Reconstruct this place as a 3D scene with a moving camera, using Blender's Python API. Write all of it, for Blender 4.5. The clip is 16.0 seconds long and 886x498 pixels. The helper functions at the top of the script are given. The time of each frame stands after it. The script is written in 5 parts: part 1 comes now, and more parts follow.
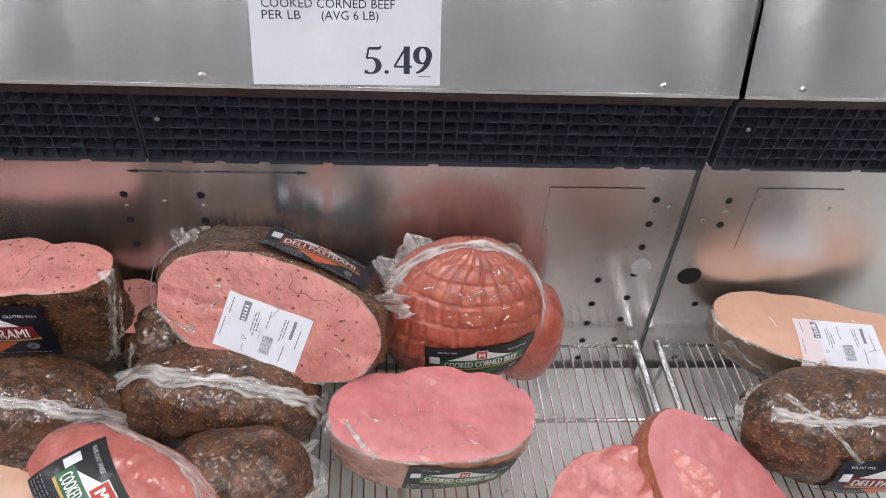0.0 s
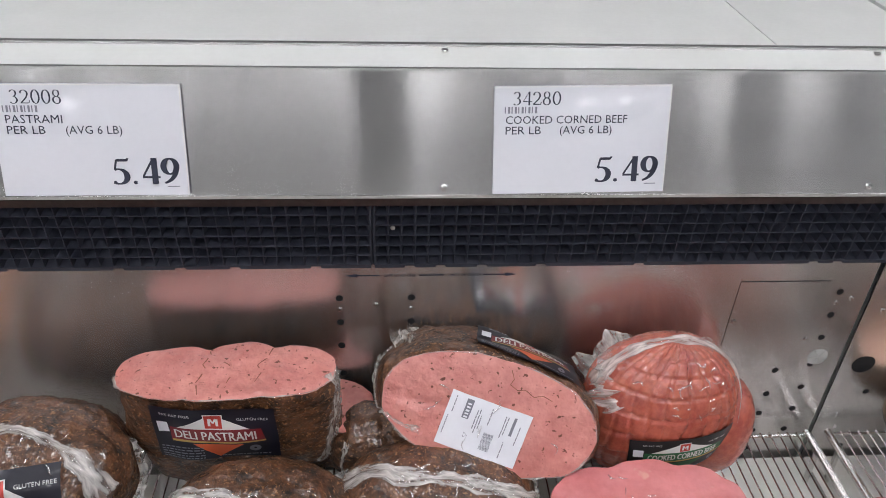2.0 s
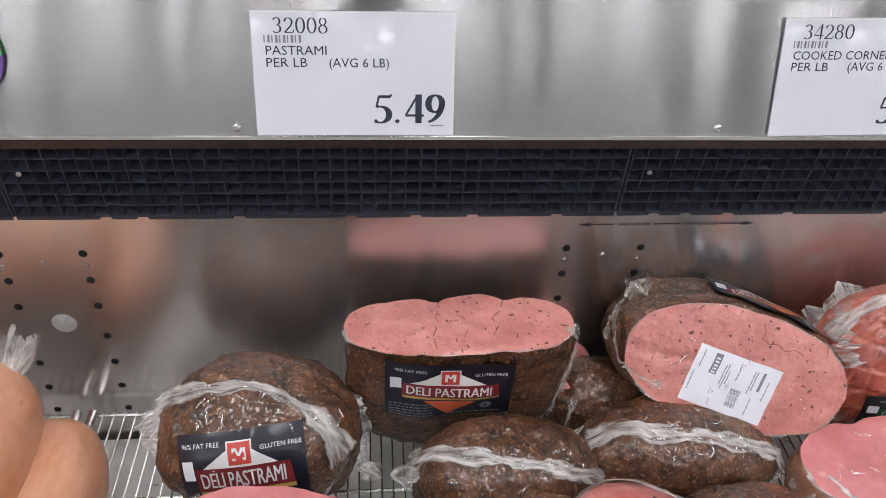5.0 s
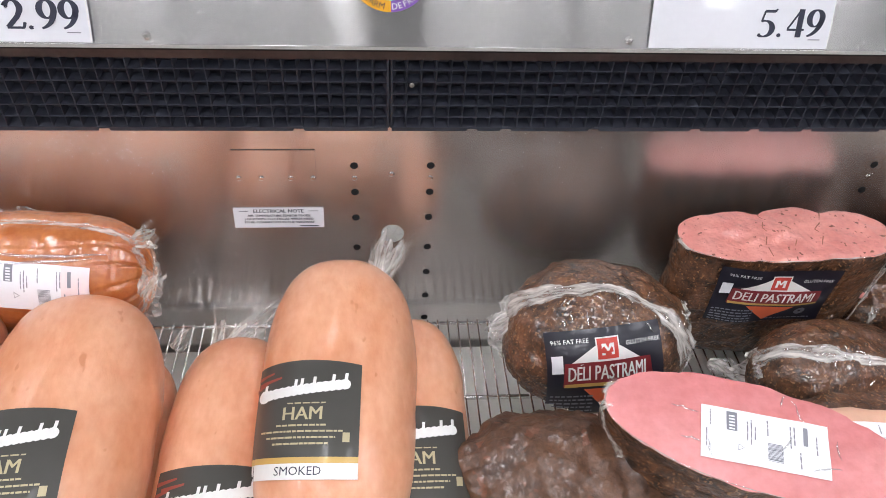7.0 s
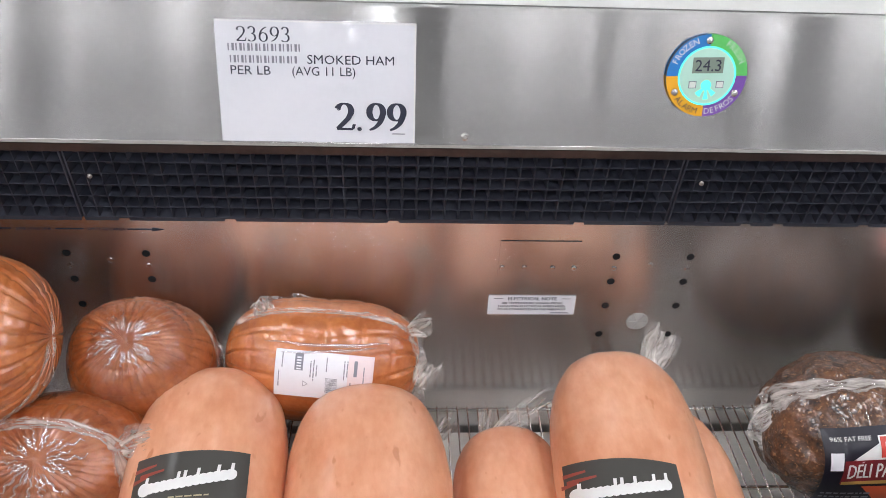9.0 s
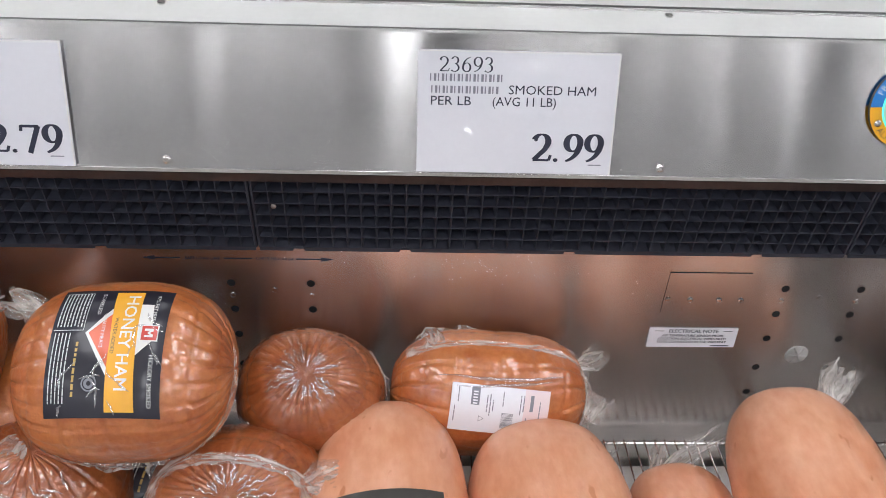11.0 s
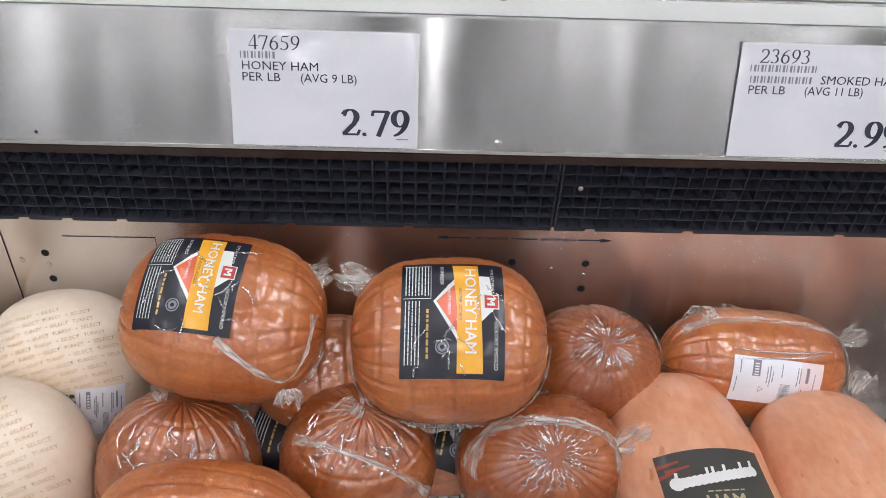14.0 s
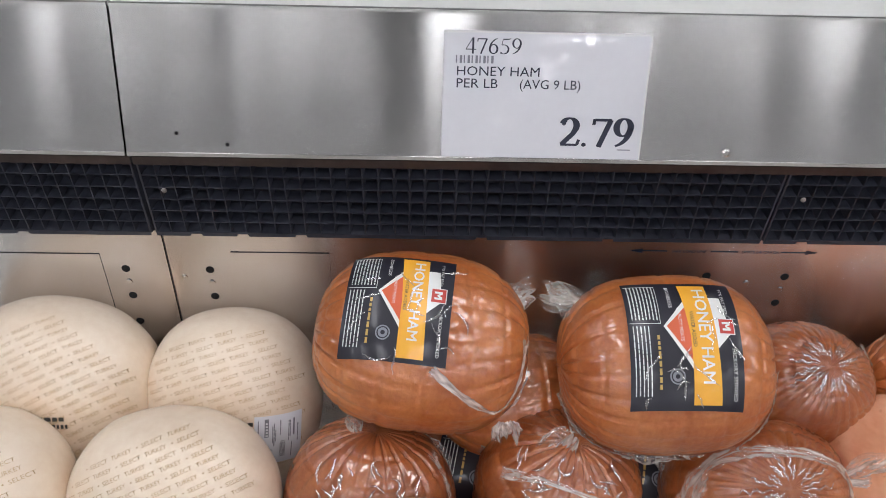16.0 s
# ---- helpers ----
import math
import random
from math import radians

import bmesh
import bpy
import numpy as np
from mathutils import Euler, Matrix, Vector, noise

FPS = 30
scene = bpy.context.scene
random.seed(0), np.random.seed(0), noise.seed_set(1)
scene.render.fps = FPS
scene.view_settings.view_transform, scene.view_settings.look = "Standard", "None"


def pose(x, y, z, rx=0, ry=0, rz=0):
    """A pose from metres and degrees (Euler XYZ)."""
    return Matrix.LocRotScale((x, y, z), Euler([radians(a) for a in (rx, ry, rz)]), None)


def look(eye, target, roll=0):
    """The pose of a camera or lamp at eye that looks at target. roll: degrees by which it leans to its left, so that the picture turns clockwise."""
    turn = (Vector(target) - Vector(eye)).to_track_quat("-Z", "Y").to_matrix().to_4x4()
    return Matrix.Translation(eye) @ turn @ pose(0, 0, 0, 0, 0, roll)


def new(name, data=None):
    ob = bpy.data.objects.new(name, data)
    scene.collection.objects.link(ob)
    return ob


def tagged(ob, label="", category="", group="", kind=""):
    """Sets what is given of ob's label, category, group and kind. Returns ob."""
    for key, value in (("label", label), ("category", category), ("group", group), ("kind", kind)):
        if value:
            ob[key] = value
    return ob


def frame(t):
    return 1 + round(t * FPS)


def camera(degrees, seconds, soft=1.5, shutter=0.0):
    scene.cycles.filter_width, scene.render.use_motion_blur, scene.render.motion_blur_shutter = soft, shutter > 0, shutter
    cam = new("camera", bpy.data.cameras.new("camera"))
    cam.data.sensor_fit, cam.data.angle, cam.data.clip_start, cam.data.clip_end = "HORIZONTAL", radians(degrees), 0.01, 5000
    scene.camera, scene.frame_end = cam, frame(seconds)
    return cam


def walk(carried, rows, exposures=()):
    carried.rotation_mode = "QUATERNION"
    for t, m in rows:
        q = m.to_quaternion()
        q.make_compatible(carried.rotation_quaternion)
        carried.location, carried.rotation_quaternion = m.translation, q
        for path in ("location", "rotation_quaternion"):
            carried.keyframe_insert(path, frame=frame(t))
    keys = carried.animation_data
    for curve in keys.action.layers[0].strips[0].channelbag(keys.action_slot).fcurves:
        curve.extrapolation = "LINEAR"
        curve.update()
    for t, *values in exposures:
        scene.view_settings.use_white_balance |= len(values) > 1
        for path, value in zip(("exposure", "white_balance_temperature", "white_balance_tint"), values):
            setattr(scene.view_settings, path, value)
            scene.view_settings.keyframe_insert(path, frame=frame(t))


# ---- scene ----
EXPOSURES = [(0, 0.12), (0.5, 0.2), (1.5, 0.07), (3, 0.0), (5.5, 0.1), (6.5, 0.4), (8, 0.36), (9, 0.23), (11.5, 0.05), (13.5, 0.05), (14.5, -0.06), (15.2, -0.12), (16, -0.14)]
cam = camera(57.5, 16.0, 0.9)
PATH = [
    (0, (-0.543, 0.028, 1.554), (-0.383, 1.552, 0.268), 4.2),
    (0.5, (-0.633, 0.059, 1.575), (-0.492, 1.618, 0.33), 3.4),
    (1, (-0.718, 0.051, 1.592), (-0.577, 1.655, 0.405), 2.8),
    (1.5, (-0.806, 0.037, 1.593), (-0.661, 1.674, 0.452), 2.5),
    (2, (-0.889, 0.009, 1.593), (-0.749, 1.665, 0.48), 2.2),
    (2.5, (-0.971, -0.023, 1.59), (-0.83, 1.639, 0.487), 2.3),
    (3, (-1.048, -0.042, 1.576), (-0.892, 1.62, 0.476), 2.6),
    (5.5, (-1.397, 0.107, 1.489), (-1.22, 1.691, 0.281), 3.2),
    (6, (-1.525, 0.089, 1.464), (-1.364, 1.669, 0.249), 3.1),
    (6.5, (-1.68, 0.065, 1.463), (-1.541, 1.618, 0.212), 2.7),
    (7, (-1.847, 0.025, 1.486), (-1.69, 1.551, 0.202), 3.2),
    (7.5, (-1.982, 0.014, 1.516), (-1.832, 1.535, 0.226), 3.4),
    (8, (-2.093, 0.013, 1.514), (-1.973, 1.569, 0.263), 3.5),
    (8.5, (-2.164, 0.049, 1.552), (-2.055, 1.614, 0.311), 3.1),
    (9, (-2.264, 0.076, 1.534), (-2.147, 1.679, 0.344), 2.9),
    (11.5, (-2.591, 0.117, 1.526), (-2.514, 1.751, 0.376), 2.4),
    (12, (-2.682, 0.105, 1.537), (-2.615, 1.742, 0.39), 2.3),
    (12.5, (-2.764, 0.079, 1.536), (-2.708, 1.715, 0.388), 2.3),
    (13, (-2.846, 0.041, 1.522), (-2.795, 1.677, 0.373), 2.2),
    (13.5, (-2.909, 0.021, 1.516), (-2.848, 1.666, 0.379), 2.3),
    (14, (-2.963, 0.02, 1.523), (-2.906, 1.668, 0.392), 2.3),
    (14.5, (-3.032, 0.046, 1.525), (-2.969, 1.692, 0.391), 2.4),
    (15, (-3.093, 0.077, 1.518), (-3.029, 1.719, 0.377), 2.2),
    (15.5, (-3.162, 0.116, 1.514), (-3.094, 1.746, 0.357), 2.0),
    (16, (-3.263, 0.131, 1.507), (-3.213, 1.751, 0.335), 1.8),
]
walk(cam, [(t, look(eye, target, roll)) for t, eye, target, roll in PATH], exposures=EXPOSURES)


# ---- world ----
world = bpy.data.worlds.new("world")
scene.world = world
world.use_nodes = True
world.node_tree.nodes["Background"].inputs[0].default_value = (0.9, 0.95, 1.0, 1)
world.node_tree.nodes["Background"].inputs[1].default_value = 0.02
LAMP = 13.0

# ---- materials ----
MATS = {}


def node(nt, kind, **values):
    n = nt.nodes.new(kind)
    for k, v in values.items():
        n.inputs[k].default_value = v
    return n


def material(name, a, b=None, rough=0.5, metal=0.0, scale=20.0, fine=120.0, bump=0.0, bump_scale=60.0, coat=0.0, film=0.0,
             specks=None, speck_scale=90.0, speck_at=0.68, stretch=(1, 1, 1), subsurface=0.0, aniso=0.0, emit=0.0, rough_var=0.08, alpha=1.0, film_scale=26.0, free_bump=False, bump_detail=4.0, spread=(0.48, 0.88), coat_rough=0.08, brush=0.0):
    """Two-scale mottled paint, meat, metal or film, in object coordinates."""
    m = bpy.data.materials.new(name)
    m.use_nodes = True
    nt = m.node_tree
    p = nt.nodes["Principled BSDF"]
    p.inputs["Metallic"].default_value = metal
    p.inputs["Alpha"].default_value = alpha
    b = b or tuple(0.85 * c for c in a)
    tc = nt.nodes.new("ShaderNodeTexCoord")
    mp = nt.nodes.new("ShaderNodeMapping")
    mp.inputs["Scale"].default_value = stretch
    if subsurface:
        # each piece of meat has its own mottling
        own, shifted = nt.nodes.new("ShaderNodeObjectInfo"), nt.nodes.new("ShaderNodeVectorMath")
        shifted.operation = "ADD"
        many = nt.nodes.new("ShaderNodeMath")
        many.operation = "MULTIPLY"
        many.inputs[1].default_value = 9.0
        nt.links.new(own.outputs["Random"], many.inputs[0])
        nt.links.new(tc.outputs["Object"], shifted.inputs[0])
        nt.links.new(many.outputs[0], shifted.inputs[1])
        nt.links.new(shifted.outputs[0], mp.inputs["Vector"])
    else:
        nt.links.new(tc.outputs["Object"], mp.inputs["Vector"])
    n1 = node(nt, "ShaderNodeTexNoise", Scale=scale, Detail=5.0, Roughness=0.6)
    n2 = node(nt, "ShaderNodeTexNoise", Scale=fine, Detail=3.0)
    for n in (n1, n2):
        nt.links.new(mp.outputs[0], n.inputs["Vector"])
    add = nt.nodes.new("ShaderNodeMath")
    add.operation = "MULTIPLY_ADD"
    add.inputs[1].default_value = 0.35
    nt.links.new(n2.outputs["Fac"], add.inputs[0])
    nt.links.new(n1.outputs["Fac"], add.inputs[2])
    ramp = nt.nodes.new("ShaderNodeValToRGB")
    ramp.color_ramp.elements[0].position, ramp.color_ramp.elements[1].position = spread
    ramp.color_ramp.elements[0].color, ramp.color_ramp.elements[1].color = (*a, 1), (*b, 1)
    nt.links.new(add.outputs[0], ramp.inputs[0])
    colour = ramp.outputs[0]
    if specks:
        n3 = node(nt, "ShaderNodeTexNoise", Scale=speck_scale, Detail=2.0)
        nt.links.new(mp.outputs[0], n3.inputs["Vector"])
        r3 = nt.nodes.new("ShaderNodeValToRGB")
        r3.color_ramp.elements[0].position, r3.color_ramp.elements[1].position = speck_at, speck_at + 0.05
        nt.links.new(n3.outputs["Fac"], r3.inputs[0])
        mix = nt.nodes.new("ShaderNodeMixRGB")
        mix.inputs[2].default_value = (*specks, 1)
        nt.links.new(r3.outputs[0], mix.inputs[0])
        nt.links.new(colour, mix.inputs[1])
        colour = mix.outputs[0]
    nt.links.new(colour, p.inputs["Base Color"])
    rr = nt.nodes.new("ShaderNodeMapRange")
    rr.inputs["To Min"].default_value, rr.inputs["To Max"].default_value = max(0.02, rough - rough_var), min(1, rough + rough_var)
    nt.links.new(n1.outputs["Fac"], rr.inputs["Value"])
    nt.links.new(rr.outputs[0], p.inputs["Roughness"])
    if bump:
        nb = node(nt, "ShaderNodeTexNoise", Scale=bump_scale, Detail=bump_detail)
        tall = nt.nodes.new("ShaderNodeMapping")
        tall.inputs["Scale"].default_value = (1, 0.2, 0.2) if free_bump else (1, 1, 1)
        nt.links.new(tc.outputs["Object"] if free_bump else mp.outputs[0], tall.inputs["Vector"])
        nt.links.new(tall.outputs[0], nb.inputs["Vector"])
        bn = node(nt, "ShaderNodeBump", Strength=0.8, Distance=bump)
        nt.links.new(nb.outputs["Fac"], bn.inputs["Height"])
        nt.links.new(bn.outputs[0], p.inputs["Normal"])
    if brush:
        # short level scratches of the brushing
        b2 = node(nt, "ShaderNodeBump", Strength=0.6, Distance=brush)
        nt.links.new(n2.outputs["Fac"], b2.inputs["Height"])
        if bump:
            nt.links.new(bn.outputs[0], b2.inputs["Normal"])
        nt.links.new(b2.outputs[0], p.inputs["Normal"])
    if coat:
        p.inputs["Coat Weight"].default_value, p.inputs["Coat Roughness"].default_value = coat, coat_rough
        p.inputs["Coat IOR"].default_value = 1.7
    if film:
        # crumpled film: small facets, each tilted its own way
        warp = node(nt, "ShaderNodeTexNoise", Scale=film_scale * 0.6, Detail=2.0)
        nt.links.new(tc.outputs["Object"], warp.inputs["Vector"])
        shift = nt.nodes.new("ShaderNodeVectorMath")
        shift.operation = "MULTIPLY_ADD"
        shift.inputs[1].default_value = (1.1 / film_scale,) * 3
        nt.links.new(warp.outputs["Color"], shift.inputs[0])
        nt.links.new(tc.outputs["Object"], shift.inputs[2])
        total = nt.nodes.new("ShaderNodeNewGeometry").outputs["Normal"]
        for sc, amount in ((film_scale, film), (film_scale * 2.7, film * 0.6)):
            vor = node(nt, "ShaderNodeTexVoronoi", Scale=sc)
            nt.links.new(shift.outputs[0], vor.inputs["Vector"])
            off = nt.nodes.new("ShaderNodeVectorMath")
            off.operation = "SUBTRACT"
            off.inputs[1].default_value = (0.5, 0.5, 0.5)
            nt.links.new(vor.outputs["Color"], off.inputs[0])
            acc = nt.nodes.new("ShaderNodeVectorMath")
            acc.operation = "MULTIPLY_ADD"
            acc.inputs[1].default_value = (amount,) * 3
            nt.links.new(off.outputs[0], acc.inputs[0])
            nt.links.new(total, acc.inputs[2])
            total = acc.outputs[0]
        unit_n = nt.nodes.new("ShaderNodeVectorMath")
        unit_n.operation = "NORMALIZE"
        nt.links.new(total, unit_n.inputs[0])
        nt.links.new(unit_n.outputs[0], p.inputs["Coat Normal"])
    if subsurface:
        p.inputs["Subsurface Weight"].default_value = subsurface
        p.inputs["Subsurface Radius"].default_value = (0.012, 0.005, 0.003)
        p.inputs["Subsurface Scale"].default_value = 0.6
    if aniso:
        p.inputs["Anisotropic"].default_value = aniso
        tg = nt.nodes.new("ShaderNodeTangent")
        tg.direction_type = "UV_MAP"
        tg.uv_map = "UVMap"
        nt.links.new(tg.outputs[0], p.inputs["Tangent"])
    if emit:
        p.inputs["Emission Color"].default_value = (*a, 1)
        p.inputs["Emission Strength"].default_value = emit
    MATS[name] = m
    return m


# metals and case parts
material("steel_fascia", (0.56, 0.56, 0.55), (0.66, 0.66, 0.65), rough=0.15, metal=1.0, scale=6, fine=500, aniso=0.97, stretch=(0.08, 1, 1), rough_var=0.02, brush=0.00005, bump=0.0014, bump_scale=6.5, free_bump=True, bump_detail=1.5)
material("steel_wall", (0.66, 0.64, 0.63), (0.73, 0.71, 0.70), rough=0.26, metal=1.0, scale=3, fine=200, aniso=0.72, stretch=(2, 1, 1), rough_var=0.03)
material("steel_bright", (0.62, 0.62, 0.60), (0.72, 0.72, 0.70), rough=0.22, metal=1.0, scale=40)
material("steel_dull", (0.33, 0.32, 0.30), (0.45, 0.43, 0.41), rough=0.4, metal=1.0, scale=60)
material("grey_paint", (0.62, 0.63, 0.61), (0.68, 0.69, 0.67), rough=0.45, scale=6)
material("white_pan", (0.72, 0.71, 0.67), (0.80, 0.79, 0.76), rough=0.35, scale=7, specks=(0.5, 0.47, 0.42), speck_scale=40, speck_at=0.7)
material("black_plastic", (0.017, 0.020, 0.032), (0.030, 0.034, 0.050), rough=0.6, scale=40)
material("dark_trim", (0.05, 0.038, 0.036), (0.08, 0.06, 0.055), rough=0.35, metal=0.6, scale=20)
material("void", (0.004, 0.004, 0.005), rough=0.8)
material("chrome", (0.66, 0.65, 0.63), (0.75, 0.74, 0.72), rough=0.18, metal=1.0, scale=90)
# store
material("concrete", (0.22, 0.21, 0.20), (0.32, 0.31, 0.29), rough=0.35, scale=2, fine=60)
material("store_wall", (0.56, 0.57, 0.59), (0.63, 0.64, 0.66), rough=0.7, scale=1)
material("store_ceiling", (0.40, 0.40, 0.41), (0.46, 0.46, 0.47), rough=0.8, scale=1)
material("lamp_glow", (0.964, 0.957, 1.0), (0.964, 0.957, 1.0), rough=0.6, emit=LAMP)
material("lamp_body", (0.6, 0.6, 0.6), rough=0.5)
# print
for key, c in dict(paper=(0.80, 0.81, 0.86), ink=(0.02, 0.025, 0.05), navy=(0.006, 0.006, 0.016), black_label=(0.012, 0.012, 0.014), white_ink=(0.78, 0.78, 0.76),
                   red=(0.55, 0.05, 0.035), orange=(0.72, 0.13, 0.05), maroon=(0.20, 0.012, 0.018), brick_ink=(0.30, 0.06, 0.04), yellow=(0.85, 0.42, 0.03), gold=(0.55, 0.36, 0.10),
                   green_label=(0.02, 0.13, 0.05), slate=(0.052, 0.050, 0.044), pale_gold=(0.50, 0.44, 0.27), pink_paper=(0.80, 0.68, 0.70), grey_ink=(0.22, 0.23, 0.27),
                   blue_ring=(0.01, 0.20, 0.60), green_ring=(0.10, 0.55, 0.12), purple_ring=(0.18, 0.07, 0.38), amber_ring=(0.85, 0.42, 0.01), dial_white=(0.7, 0.74, 0.72),
                   lcd=(0.20, 0.26, 0.21), dial_glow_teal=(0.48, 0.74, 0.64), tan_ink=(0.54, 0.37, 0.19), clear_disc=(0.4, 0.4, 0.38)).items():
    material(key, c, tuple(0.93 * v for v in c), rough=0.5, scale=12, coat=0.22 if key not in ("tan_ink", "grey_ink", "pale_gold") else 0.1, coat_rough=0.14, film=0.03, film_scale=22.0)
material("sign_card", (0.74, 0.75, 0.80), (0.70, 0.71, 0.76), rough=0.5, scale=5, coat=1.0, coat_rough=0.05, film=0.05, film_scale=11.0)
material("teal_light", (0.10, 0.85, 0.62), (0.10, 0.85, 0.62), emit=0.6)
# meat
material("pastrami_rind", (0.012, 0.006, 0.004), (0.17, 0.068, 0.028), rough=0.5, scale=38, fine=230, spread=(0.50, 0.86), bump=0.007, bump_scale=85, coat=0.6, coat_rough=0.1, film=0.38, film_scale=75,
         specks=(0.27, 0.135, 0.06), speck_scale=170, speck_at=0.60)
material("dark_rind", (0.045, 0.020, 0.011), (0.14, 0.06, 0.028), rough=0.55, scale=28, fine=160, bump=0.005, bump_scale=60, coat=0.45, film=0.5, film_scale=100,
         specks=(0.15, 0.055, 0.028), speck_scale=40, speck_at=0.64)
material("pastrami_cut", (0.50, 0.165, 0.145), (0.66, 0.275, 0.235), rough=0.45, scale=17, fine=90, bump=0.006, coat=0.35, coat_rough=0.24, film=0.07, film_scale=40,
         specks=(0.16, 0.05, 0.028), speck_scale=95, speck_at=0.648, subsurface=0.15)
material("corned_cut", (0.55, 0.165, 0.165), (0.68, 0.245, 0.25), rough=0.42, scale=16, fine=80, bump=0.0015, coat=0.3, coat_rough=0.28, film=0.04, film_scale=26,
         specks=(0.66, 0.33, 0.28), speck_scale=30, speck_at=0.70, subsurface=0.15)
material("turkey_cut", (0.60, 0.33, 0.22), (0.68, 0.40, 0.28), rough=0.45, scale=10, fine=90, bump=0.001, coat=0.3, coat_rough=0.28, film=0.1, film_scale=26, subsurface=0.15)
material("turkey_rind", (0.09, 0.052, 0.026), (0.21, 0.12, 0.062), rough=0.5, scale=30, fine=150, bump=0.002, coat=0.8, film=0.35, film_scale=45)
material("corned_rind", (0.31, 0.045, 0.030), (0.54, 0.135, 0.075), rough=0.42, scale=26, fine=120, bump=0.003, coat=1, film=0.5, film_scale=85, subsurface=0.1)
material("corned_film", (0.50, 0.115, 0.095), (0.66, 0.235, 0.20), rough=0.42, scale=30, fine=110, bump=0.003, bump_scale=70, coat=0.8, coat_rough=0.12, film=0.35, film_scale=45, subsurface=0.1)
material("corned_rough", (0.40, 0.095, 0.045), (0.64, 0.25, 0.14), rough=0.45, scale=40, fine=160, bump=0.008, bump_scale=70, coat=0.7, coat_rough=0.12, film=0.4, film_scale=60, subsurface=0.1)
material("crack", (0.30, 0.10, 0.06), (0.16, 0.06, 0.03), rough=0.5, scale=80)
material("corned_edge", (0.33, 0.13, 0.07), (0.52, 0.24, 0.15), rough=0.45, scale=26, fine=140, bump=0.002, coat=0.9, film=0.35, film_scale=55)
material("honey_skin", (0.36, 0.088, 0.020), (0.55, 0.190, 0.055), rough=0.42, scale=11, fine=140, bump=0.0016, bump_scale=110, coat=0.8, coat_rough=0.13, film=0.15, film_scale=38, subsurface=0.1)
# glossier and darker than honey_skin: the pile's shade is put into its colour
material("honey_wet_shaded", (0.25, 0.056, 0.014), (0.43, 0.135, 0.038), rough=0.4, scale=13, fine=140, bump=0.0016, bump_scale=110, coat=1, film=0.27, film_scale=42, subsurface=0.1)
material("smoked_skin", (0.61, 0.245, 0.120), (0.79, 0.42, 0.265), rough=0.40, spread=(0.44, 0.92), stretch=(1.4, 0.7, 1.2), scale=9, fine=60, bump=0.0012, coat_rough=0.2, coat=0.5, film=0.1, film_scale=18, subsurface=0.12,
         specks=(0.57, 0.225, 0.105), speck_scale=34, speck_at=0.69)
material("turkey_casing", (0.76, 0.61, 0.46), (0.86, 0.74, 0.60), rough=0.36, scale=8, fine=70, bump=0.0006, coat=0.35, coat_rough=0.2, film=0.12, film_scale=20)


